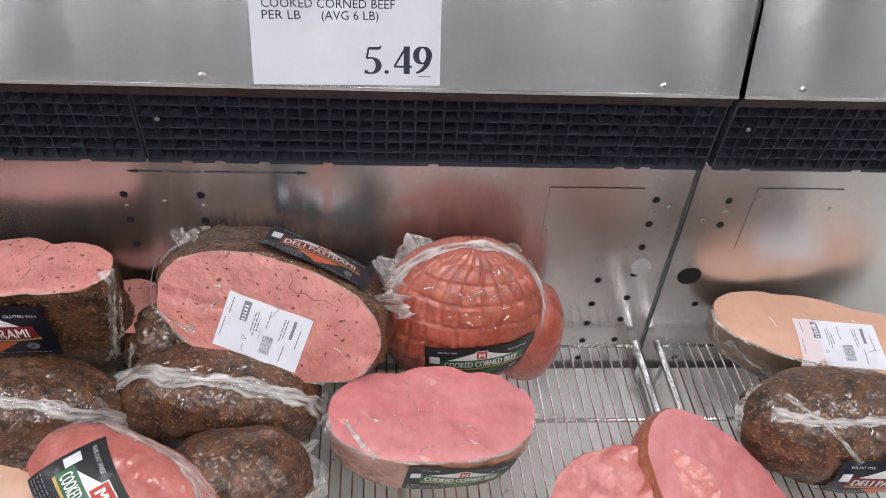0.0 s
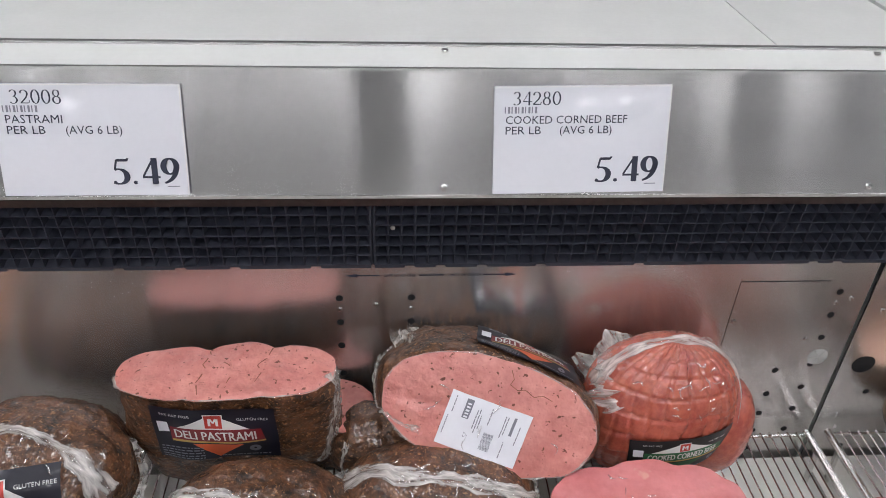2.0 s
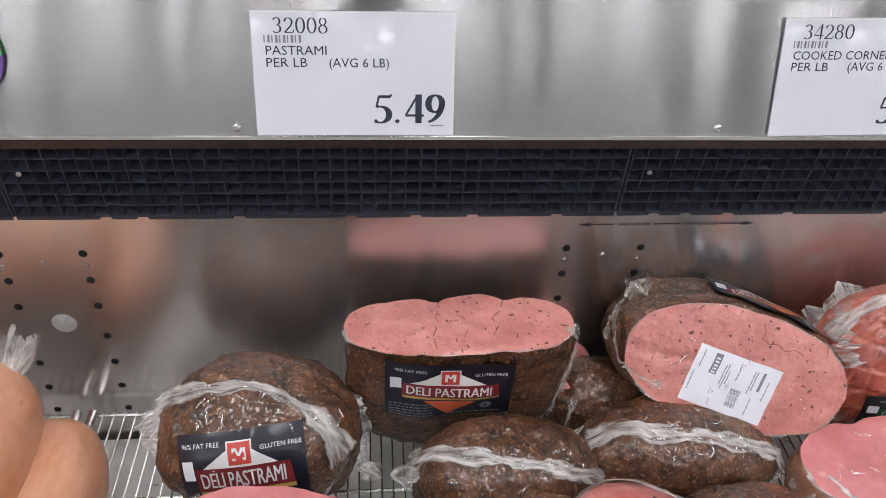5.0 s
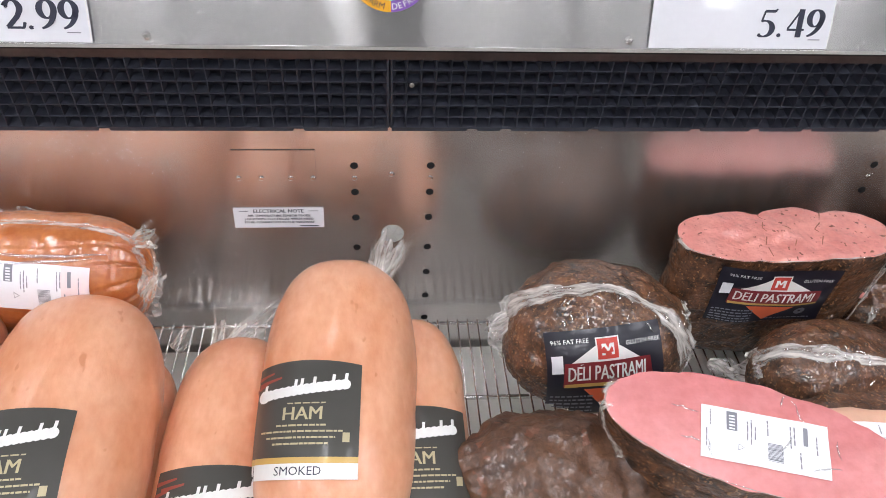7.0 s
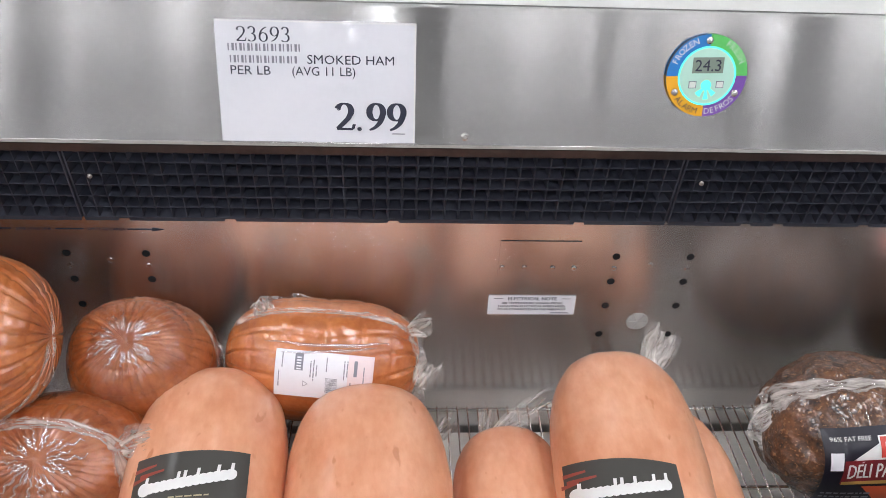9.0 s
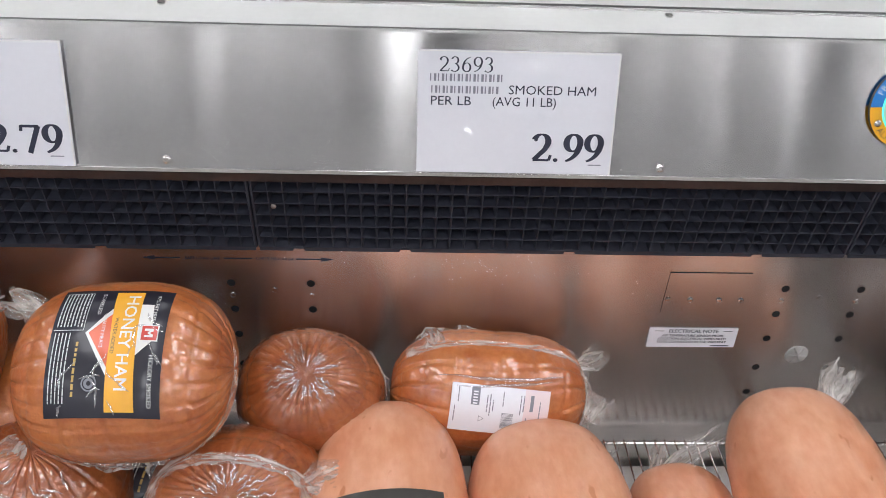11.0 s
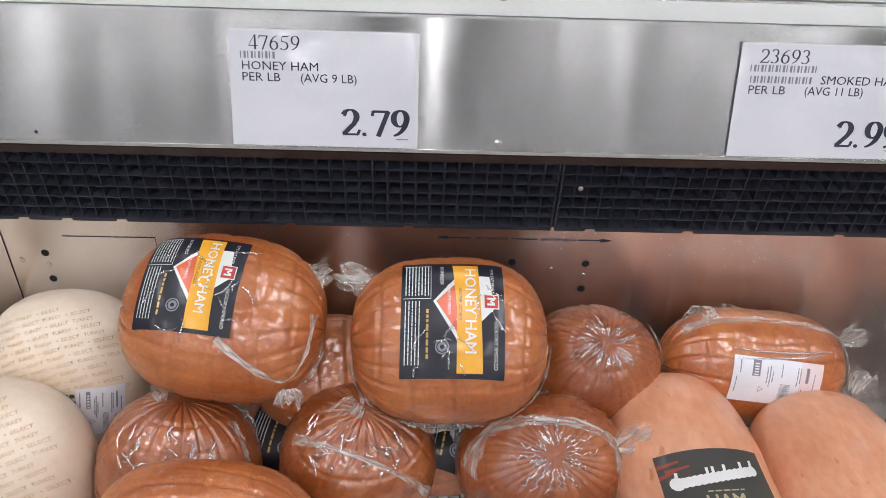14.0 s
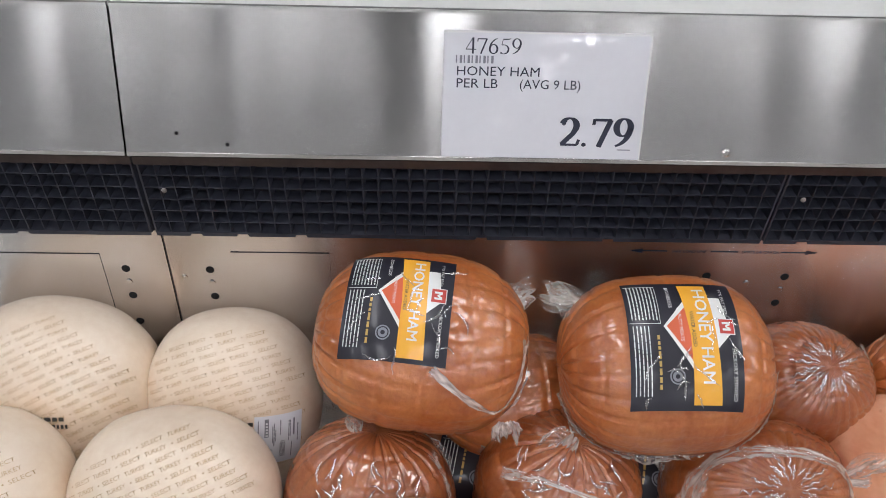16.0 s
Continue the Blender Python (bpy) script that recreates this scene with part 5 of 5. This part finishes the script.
slab_roast = pastrami("sliced pastrami half with a weigh label on its pink face", (-1.350, 0.655, 0.625), (-0.05, -0.22, 0.97), (0.93, -0.34, -0.10), (0.205, 0.078, 0.25), cut=0.0, cut_mat="corned_cut", profile=3.6, section=2.0, seed=9, cut_rough=0.002)
scale_label(slab_roast, (-1.345, 0.640, 0.640), (-0.05, -0.36, 0.93), (0.25, 0.90, 0.35), 0.165, 0.075)
slab_roast.seal([(-1.545, 0.71, 0.655), (-1.555, 0.69, 0.60), (-1.53, 0.66, 0.56)], 0.018, "bag_film_edge", "bag_film", seed=10)

s2 = pastrami("sliced roast with a long white label along its top", (-1.130, 0.680, 0.575), (0.0, -0.25, 0.96), (0.97, -0.08, -0.04), (0.150, 0.046, 0.20), cut=0.0, cut_mat="turkey_cut", profile=4.0, section=2.4, seed=10)
scale_label(s2, (-1.15, 0.68, 0.58), (0.0, -0.25, 0.96), (0.06, 0.96, 0.2), 0.20, 0.045)
lumpy = pastrami("dark lumpy smoked roast lying on the wire rack", (-1.575, 0.700, 0.462), (0.97, 0.05, -0.1), Z, (0.100, 0.105, 0.168), mat="dark_rind", lump=0.02, lump_scale=13, seed=11)

pa.rim(0.5, 1.0, 0.0032, 61)
pb.rim(0.02, 0.98, 0.0035, 62)
slab_roast.rim(0.45, 1.0, 0.004, 63)
for line in ([(-0.036, 0.052), (-0.030, 0.035)], [(-0.034, 0.026), (-0.040, 0.010), (-0.034, 0.002)], [(-0.038, -0.008), (-0.046, -0.028)], [(-0.044, -0.034), (-0.040, -0.052)],
             [(0.074, 0.046), (0.068, 0.030)], [(0.066, 0.022), (0.052, 0.008), (0.056, 0.0)], [(0.060, -0.010), (0.050, -0.030)], [(-0.005, 0.012), (0.006, 0.004)], [(0.010, -0.018), (0.004, -0.030)]):
    pa.fissure(line, 0.0022)
pb.fissure([(0.012, 0.088), (0.020, 0.074), (0.016, 0.064), (0.030, 0.058), (0.044, 0.062), (0.060, 0.054), (0.075, 0.060), (0.092, 0.056)])

# corned beef bay
cb = Roast("corned_beef", "netted red corned beef standing in a clear bag", "meat", "corned beef roasts", (-0.392, 1.065, 0.525), (0.06, 0.0, 1), X, (0.143, 0.090, 0.165), "corned_rind", profile=2.15, lump=0.005, creases=26, pucker=0.35, net=0.0055, rings=11, hold=0.75, seed=12, nu=210, nv=120)
deli_label(cb, (-0.362, 0.98, 0.492), (0.0, -0.97, 0.2), (-0.06, 0, 1), "COOKED CORNED BEEF", "green_label", 0.195, 0.085, "black_label", "green_label")
cb.seal([(-0.515, 1.05, 0.60), (-0.465, 1.055, 0.662), (-0.385, 1.06, 0.692), (-0.315, 1.06, 0.665), (-0.272, 1.045, 0.605), (-0.252, 1.03, 0.53)], 0.024, "bag_seam", "bag_seal", seed=14)
cb.tail((-0.465, 1.04, 0.605), (-0.8, -0.1, 0.30), 0.075, 0.12, 15, "bag_seal")
lobe = Roast("corned_beef", "small red corned beef piece in the same pile", "meat", "corned beef roasts", (-0.262, 1.075, 0.470), (0.1, 0, 1), X, (0.060, 0.070, 0.105), "corned_rind", lump=0.004, seed=13)

cb2 = Roast("corned_beef", "halved corned beef with a smooth pink sliced face", "meat", "corned beef roasts", (-0.452, 0.862, 0.499), (0.03, -0.16, 0.98), (1, 0, 0.02), (0.170, 0.088, 0.140), "corned_edge", cut=0.0, cut_mat="corned_cut", profile=4.0, section=2.3, lump=0.006, lump_scale=14, seed=14, dents=((0.305, 0.016, 0.02), (0.19, 0.014, 0.018), (0.10, 0.010, 0.02)))
deli_label(cb2, (-0.405, 0.765, 0.432), (0.05, -0.97, 0.15), (0.1, 0.25, 0.95), "COOKED CORNED BEEF", "green_label", 0.185, 0.075, "black_label", "green_label")
cb2.seal([(-0.595, 0.84, 0.515), (-0.565, 0.80, 0.50), (-0.54, 0.78, 0.50)], 0.010, "bag_fold", seed=15)

r3 = Roast("corned_beef", "sliced corned beef wedge with a pink face and rough orange edge", "meat", "corned beef roasts", (0.050, 0.715, 0.400), (0.32, -0.42, 0.85), (0.72, -0.65, -0.35), (0.215, 0.105, 0.11), "corned_rough", cut=0.0, cut_mat="corned_cut", profile=3.5, lump=0.008, lump_scale=18, seed=15)
r4 = Roast("corned_beef", "pink corned beef lump in clear film", "meat", "corned beef roasts", (-0.130, 0.730, 0.430), (-0.25, -0.45, 0.85), X, (0.135, 0.090, 0.085), "corned_film", cut=0.0, cut_mat="corned_film", profile=2.4, lump=0.010, lump_scale=15, seed=16, cut_rough=0.010)

f1 = Roast("corned_beef", "cooked corned beef in a clear bag with a green label", "meat", "corned beef roasts", (-0.895, 0.705, 0.515), (0.85, -0.25, -0.30), Z, (0.078, 0.085, 0.150), "corned_film", lump=0.005, seed=17)
deli_label(f1, (-0.93, 0.655, 0.570), (-0.15, -0.55, 0.80), (0.80, 0.35, 0.40), "COOKED CORNED BEEF", "green_label", 0.15, 0.11, "black_label", "orange")
f1.seal([(-1.01, 0.76, 0.535), (-0.90, 0.755, 0.58), (-0.82, 0.73, 0.57), (-0.78, 0.67, 0.53)], 0.030, seed=16)

cb2.rim(0.5, 1.0, 0.005, 64)

# turkey roast end
r1 = Roast("turkey_roast", "tan sliced turkey roast with a weigh label", "meat", "turkey roasts", (0.320, 1.050, 0.485), (0.0, -0.14, 0.98), (0.95, -0.26, -0.05), (0.225, 0.080, 0.125), "turkey_rind", cut=0.0, cut_mat="turkey_cut", profile=3.5, section=2.4, lump=0.006, seed=18, dents=((0.22, 0.008, 0.02), (0.32, 0.006, 0.02), (0.13, 0.006, 0.02)))
scale_label(r1, (0.320, 1.03, 0.475), (0.0, -0.50, 0.86), (0.1, 0.86, 0.5), 0.155, 0.095, -1)
r1.rim(0.5, 1.0, 0.006, 65)
r1.seal([(0.125, 1.06, 0.47), (0.14, 1.0, 0.43), (0.19, 0.96, 0.41)], 0.016, "bag_fold", "bag_film", seed=17)
r2 = pastrami("brown pastrami roast in a clear bag with a gathered seam", (0.265, 0.860, 0.450), (0.95, -0.1, -0.05), Z, (0.105, 0.095, 0.180), seed=19)
deli_label(r2, (0.30, 0.775, 0.43), (0.0, -0.92, 0.35), (0.0, 0.35, 0.92), "DELI PASTRAMI", "maroon", 0.18, 0.10)
r2.seal([(0.11, 0.84, 0.515), (0.18, 0.81, 0.530), (0.27, 0.80, 0.545), (0.40, 0.82, 0.535)], 0.020, seed=18)
r2.seal([(0.13, 0.86, 0.54), (0.19, 0.80, 0.525), (0.24, 0.775, 0.48)], 0.009, "bag_fold", "bag_film", seed=36)


# smoked ham bay
def smoked_ham(label, x, z, back, half, rx, rz, lean=0.0, label_y=None, seed=0, rise=0.0, shift=0.0):
    """A long skin-on ham lying front to back with a rounded end."""
    c = (x, back - half, z)
    h = Roast("smoked_ham", label, "meat", "smoked hams", c, (lean, 1, rise), X, (rx, rz, half), "smoked_skin", profile=3.4, section=2.2, lump=0.004, lump_scale=6.0, seed=seed)
    if label_y is not None:
        ham_label(h, (x + shift - lean * (back - half - label_y), label_y, z + rz * 0.9), (0.0, -0.55, 0.83), (lean, 0.8, 0.5))
    return h


h1 = smoked_ham("smoked ham lying on top, charcoal label, open bag end", -1.908, 0.540, 1.045, 0.245, 0.114, 0.100, 0.03, 0.700, 20, 0.12, -0.040)
h1.tail((-1.850, 1.0, 0.595), (0.25, 0.35, 0.6), 0.075, 0.065, 21, "bag_seal")
h2 = smoked_ham("smoked ham with a charcoal label in clear film", -2.300, 0.515, 1.000, 0.235, 0.124, 0.110, -0.04, 0.640, 22, 0.06, -0.025)
h2.tail((-2.225, 1.0, 0.57), (0.4, 0.3, 0.6), 0.045, 0.05, 23)
h3 = smoked_ham("smoked ham with a charcoal label beside the honey hams", -2.535, 0.520, 1.030, 0.245, 0.118, 0.112, -0.06, 0.725, 24, 0.06, -0.005)
h4 = smoked_ham("smoked ham lying low on the wire rack", -2.078, 0.450, 0.985, 0.220, 0.096, 0.084, 0.0, 0.605, 26)
h4.tail((-2.10, 0.965, 0.485), (0.75, 0.25, 0.55), 0.11, 0.045, 27)
h4.tail((-2.115, 0.965, 0.480), (0.1, 0.35, 0.75), 0.055, 0.03, 28)
h5 = smoked_ham("smoked ham lying low behind another ham", -1.800, 0.455, 1.010, 0.225, 0.088, 0.090, 0.0, 0.690, 28)
h6 = smoked_ham("smoked ham lying low between two hams", -2.270, 0.430, 0.985, 0.215, 0.098, 0.065, 0.0, None, 29)
h7 = smoked_ham("smoked ham lying at the bottom of the pile", -2.520, 0.430, 1.000, 0.215, 0.098, 0.065, 0.0, None, 30)


# honey ham bay
# wet: glossier film, with the pile's shade in the darker skin colour
def honey_ham(label, c, axis, side, size, seed, wet=False, **k):
    return Roast("honey_ham", label, "meat", "honey hams", c, axis, side, size, "honey_wet_shaded" if wet else "honey_skin", profile=k.pop("profile", 2.3), lump=k.pop("lump", 0.0035), lump_scale=7.0,
                 creases=k.pop("creases", 22), pucker=k.pop("pucker", 1.4), net=k.pop("net", 0.0024), rings=k.pop("rings", 8), seed=seed, nu=180, nv=110, **k)


NUP = (0, -0.56, 0.83)
hb = honey_ham("honey ham in clear film with a navy and yellow label", (-2.915, 0.972, 0.700), (1, 0.02, 0.02), NUP, (0.108, 0.128, 0.152), 31, profile=2.6)
honey_label(hb, (-2.914, 0.923, 0.784), NUP, (0, 0.83, 0.56), 0.149, 0.175)
hb.wrinkles((-2.91, 0.915, 0.78), NUP, 16, 0.075, 0.085, 0.035, 0.0014, 81)
hb.seal([(-3.075, 0.94, 0.67), (-3.055, 0.90, 0.635), (-2.98, 0.87, 0.605), (-2.88, 0.862, 0.60)], 0.022, "bag_fold", "bag_film", seed=20)
hb.seal([(-2.765, 0.95, 0.71), (-2.775, 0.90, 0.665), (-2.82, 0.87, 0.625)], 0.012, "bag_fold", "bag_film", seed=21)
hb.tail((-3.045, 1.03, 0.765), (-0.9, 0.1, 0.15), 0.045, 0.05, 22)
hb.tail((-3.05, 0.895, 0.64), (-0.5, -0.2, -0.6), 0.05, 0.06, 23)
ha = honey_ham("tilted honey ham in clear film with a navy label", (-3.262, 1.000, 0.712), (1, -0.04, -0.11), NUP, (0.106, 0.128, 0.155), 32, profile=2.5)
honey_label(ha, (-3.296, 0.962, 0.812), (-0.03, -0.52, 0.85), (0.10, 0.83, 0.54), 0.145, 0.152)
ha.wrinkles((-3.29, 0.955, 0.81), NUP, 16, 0.075, 0.075, 0.035, 0.0014, 82)
ha.seal([(-3.25, 0.88, 0.770), (-3.20, 0.87, 0.722), (-3.145, 0.87, 0.682), (-3.115, 0.90, 0.712), (-3.10, 0.95, 0.765)], 0.010, "bag_fold", seed=24)
ha.tail((-3.150, 0.872, 0.688), (0.1, -0.35, -0.7), 0.024, 0.050, 25, "bag_seal")
ha.tail((-3.135, 1.04, 0.765), (0.9, 0.2, 0.3), 0.035, 0.04, 26)
hmid = honey_ham("honey ham lying behind two others", (-3.120, 1.040, 0.560), (1, 0.1, 0.1), NUP, (0.095, 0.10, 0.120), 33)
ball = honey_ham("honey ham with its gathered end facing out", (-2.672, 1.050, 0.570), (0.05, -0.50, 0.84), X, (0.119, 0.103, 0.140), 34, wet=True, creases=36, pucker=1.6, profile=2.2)
loaf = honey_ham("honey ham roast in a clear bag with a weigh label", (-2.383, 1.063, 0.567), (1, 0.02, -0.06), Z, (0.107, 0.092, 0.160), 35, profile=2.7, creases=16)
scale_label(loaf, (-2.375, 0.985, 0.610), (0.0, -0.75, 0.66), (0.1, 0.66, 0.75), 0.152, 0.072, 1)
loaf.seal([(-2.52, 1.06, 0.655), (-2.42, 1.06, 0.685), (-2.30, 1.06, 0.68), (-2.225, 1.06, 0.65)], 0.016, "bag_fold", "bag_film", seed=27)
loaf.seal([(-2.235, 1.05, 0.64), (-2.215, 1.02, 0.58), (-2.22, 1.0, 0.52)], 0.016, "bag_fold", "bag_film", seed=28)
loaf.tail((-2.24, 1.06, 0.635), (0.8, 0.1, 0.4), 0.04, 0.045, 29)
loaf.tail((-2.47, 1.07, 0.66), (-0.3, 0.1, 0.8), 0.03, 0.04, 30)

l1 = honey_ham("honey ham in a glossy bag gathered at the top", (-3.340, 0.890, 0.484), (0.12, 0.25, 0.95), X, (0.128, 0.110, 0.132), 36, wet=True, pucker=1.3)
l1.tail((-3.355, 0.92, 0.612), (-0.2, 0.2, 1), 0.03, 0.03, 31)
l1.seal([(-3.235, 0.90, 0.61), (-3.215, 0.86, 0.55), (-3.21, 0.83, 0.48)], 0.016, "bag_fold", "bag_film", seed=32)
l2 = honey_ham("honey ham in a glossy clear bag", (-3.056, 0.912, 0.490), (0.1, -0.15, 1), X, (0.126, 0.116, 0.134), 37, wet=True, pucker=1.0)
l2.seal([(-3.16, 0.86, 0.60), (-3.08, 0.83, 0.61), (-2.98, 0.82, 0.56), (-2.945, 0.84, 0.50)], 0.013, "bag_fold", "bag_film", seed=33)
l3 = honey_ham("honey ham with a gathered star end in a clear bag", (-2.762, 0.905, 0.500), (0.02, -0.60, 0.80), X, (0.138, 0.112, 0.138), 38, wet=True, creases=36, pucker=1.7, profile=2.2)
l3.seal([(-2.88, 0.84, 0.55), (-2.85, 0.87, 0.60), (-2.76, 0.87, 0.625), (-2.67, 0.86, 0.60), (-2.64, 0.83, 0.55)], 0.030, "bag_seam", "bag_film", seed=34)
l3.tail((-2.655, 0.86, 0.59), (0.7, -0.1, 0.5), 0.055, 0.06, 35)
l4 = honey_ham("honey ham lying in the front row of the pile", (-3.255, 0.742, 0.512), (1, 0, -0.06), Z, (0.130, 0.095, 0.165), 39)
for x, seed in ((-3.190, 45), (-2.910, 46)):
    low = honey_ham("honey ham at the bottom of the pile, dark label up", (x, 0.985, 0.445), (1, 0.1, 0), Z, (0.078, 0.085, 0.125), seed)
    honey_label(low, (x + 0.035, 0.955, 0.505), (0, -0.35, 0.93), (0.2, 0.93, 0.35), 0.16, 0.13)
    low.tail((x + 0.10, 0.93, 0.46), (0.5, -0.5, 0.2), 0.04, 0.04, seed + 26)
red_tag = thing("label_scrap", (-3.115, 0.985, 0.525), "folded dark label with a red emblem between the hams", "label")
v, f = box_data((-3.16, 0.93, 0.52), (-3.08, 0.99, 0.528))
link("card", v, f, "navy", red_tag)
emblem(Plane((-3.115, 0.945, 0.529), (1, 0, 0), (0, 1, 0.2)), red_tag, 0, 0, 0.03, 0.002)

ball.seal([(-2.575, 1.06, 0.665), (-2.552, 1.03, 0.60), (-2.565, 1.0, 0.53)], 0.014, "bag_fold", "bag_film", seed=51)
ball.tail((-2.56, 1.02, 0.58), (0.5, -0.4, -0.3), 0.03, 0.03, 52)
hmid.seal([(-2.965, 1.02, 0.66), (-2.955, 0.98, 0.60), (-2.97, 0.95, 0.53)], 0.012, "bag_fold", "bag_film", seed=53)
l4.seal([(-3.41, 0.74, 0.56), (-3.38, 0.68, 0.58), (-3.34, 0.65, 0.56)], 0.030, "bag_fold", "bag_film", seed=54)
h6.tail((-2.19, 0.985, 0.46), (0.4, 0.3, 0.5), 0.04, 0.04, 59)
h7.tail((-2.46, 0.995, 0.46), (0.2, 0.3, 0.5), 0.04, 0.04, 60)

# turkey breasts
def turkey(label, c, size, seed, turn, code):
    t = Roast("turkey_breast", label, "meat", "turkey breasts", c, (0.05, 0.30, 0.95), (1, 0, 0), size, "turkey_casing", profile=2.3, lump=0.003, lump_scale=6.0, seed=seed)
    n = Vector((0.0, -0.72, 0.69))
    o = Vector(c) + n * size[1] * 0.9 + Vector((0, 0, -0.015))
    pl = t.label_plane(o, n, (-math.sin(radians(turn)), 0.69 * math.cos(radians(turn)), 0.72 * math.cos(radians(turn))))
    lots, half = [], size[0] * 0.86
    words = [fitted("SELECT", 0.0060, 0.027), at2(fitted("TURKEY", 0.0060, 0.028), 0.033, 0.0)]
    for r in range(-12, 9):
        shift = (r * 0.031) % 0.075
        for k in range(-4, 4):
            x, y = k * 0.075 + shift, r * 0.0132
            for q, word in enumerate(words):
                mid = x + 0.013 + 0.034 * q
                if mid * mid / half ** 2 + y * y / 0.0165 < 1.0:
                    lots.append(at2(word, x, y))
                    lots += [] if q else [at2(disc2(0, 0, 0.0012, n=6), x - 0.006, y + 0.003)]
    printed(pl, "pattern", lots, "tan_ink", t.ob, 0.0009, "repeated tan words printed on the casing")
    if code:
        fine = small_bars(-0.035, 0.035, -0.052, 0.006, seed) + small_bars(-0.02, 0.04, -0.063, 0.006, seed + 1)
        printed(pl, "date_code", [at2(b, 0.03, 0.02, -turn) for b in fine], "slate", t.ob, 0.0012)
    return t


t1 = turkey("cream wrapped turkey breast printed with small tan words", (-3.567, 1.065, 0.520), (0.141, 0.110, 0.155), 41, 17, True)
scale_label(t1, (-3.478, 0.965, 0.535), (0.45, -0.80, 0.35), (0.05, 0.35, 0.93), 0.075, 0.085)
t2 = turkey("cream wrapped turkey breast in the front row", (-3.612, 0.865, 0.507), (0.150, 0.110, 0.148), 42, 24, False)
t0 = turkey("large cream wrapped turkey breast against the steel back", (-3.845, 1.060, 0.530), (0.165, 0.115, 0.165), 43, 26, True)
t3 = turkey("cream wrapped turkey breast at the edge of the heap", (-3.895, 0.860, 0.510), (0.140, 0.110, 0.150), 44, 26, False)

# pleated film over the gathered ham ends and the wet skins
ball.star(ball.c + ball.w * 0.14, ball.w, 26, 0.014, 0.085, 0.0017, 83)
l3.star(l3.c + l3.w * 0.138, l3.w, 26, 0.014, 0.085, 0.0017, 84)
for ham, seed in ((l1, 85), (l2, 86)):
    ham.wrinkles(ham.c + Vector((0.0, -0.07, 0.10)), (0, -0.5, 0.85), 26, 0.085, 0.035, 0.03, 0.0017, seed)
loaf.pleats([[(-2.50 + 0.03 * q, 1.00 + 0.006 * math.sin(q + k), 0.665 - 0.016 * k + 0.003 * math.sin(1.7 * q + k)) for q in range(1 + k % 2, 9 - k % 3)] for k in range(2)], 0.0022, 87)
for roast, seed in ((pe, 88), (pf, 89), (pg, 90), (r2, 91)):
    roast.wrinkles(roast.c + Vector((0.03, -0.04, 0.09)), (0, -0.35, 0.93), 26, 0.12, 0.04, 0.018, 0.0012, seed)
cb.wrinkles(cb.c + Vector((0.02, -0.07, 0.10)), (0, -0.75, 0.66), 20, 0.09, 0.06, 0.022, 0.0013, 92)
# loose edges of the bags
for roast, a0, a1, width, seed in ((hb, 188, 305, 0.016, 1), (hb, 132, 158, 0.034, 2), (hb, -55, 20, 0.007, 3), (ha, -48, -6, 0.008, 4), (ha, 18, 40, 0.030, 5),
                                   (l3, 15, 52, 0.036, 6), (l3, 118, 172, 0.026, 7), (l3, 60, 110, 0.008, 8), (loaf, -45, 42, 0.022, 9), (loaf, 92, 140, 0.014, 10), (ball, -48, 25, 0.010, 11),
                                   (l1, 20, 70, 0.010, 12), (l2, 100, 160, 0.012, 13), (cb, 20, 75, 0.010, 14), (pb, 120, 175, 0.014, 15), (pa, -40, -8, 0.008, 16), (r1, 170, 215, 0.012, 17)):
    roast.fin(a0, a1, width, seed)
for roast, a0, a1, width, seed in ((cb, 108, 160, 0.034, 18), (pe, -28, 28, 0.016, 19), (pe, 148, 192, 0.022, 20), (pf, 150, 195, 0.022, 21), (pf, -30, 10, 0.024, 22), (pg, 150, 190, 0.028, 23),
                                   (pg, -25, 12, 0.018, 24), (f2, -10, 40, 0.028, 25), (r2, 140, 185, 0.016, 26)):
    roast.fin(a0, a1, width, seed, "bag_seal")
for roast, at, n, count, seed in ((cb2, cb2.c, cb2.w, 12, 96), (slab_roast, slab_roast.c, slab_roast.w, 8, 97), (r1, r1.c, r1.w, 7, 98), (pb, pb.c + pb.w * 0.075, pb.w, 7, 99)):
    roast.wrinkles(at, n, count, 0.12, 0.06, 0.03, 0.0010, seed)
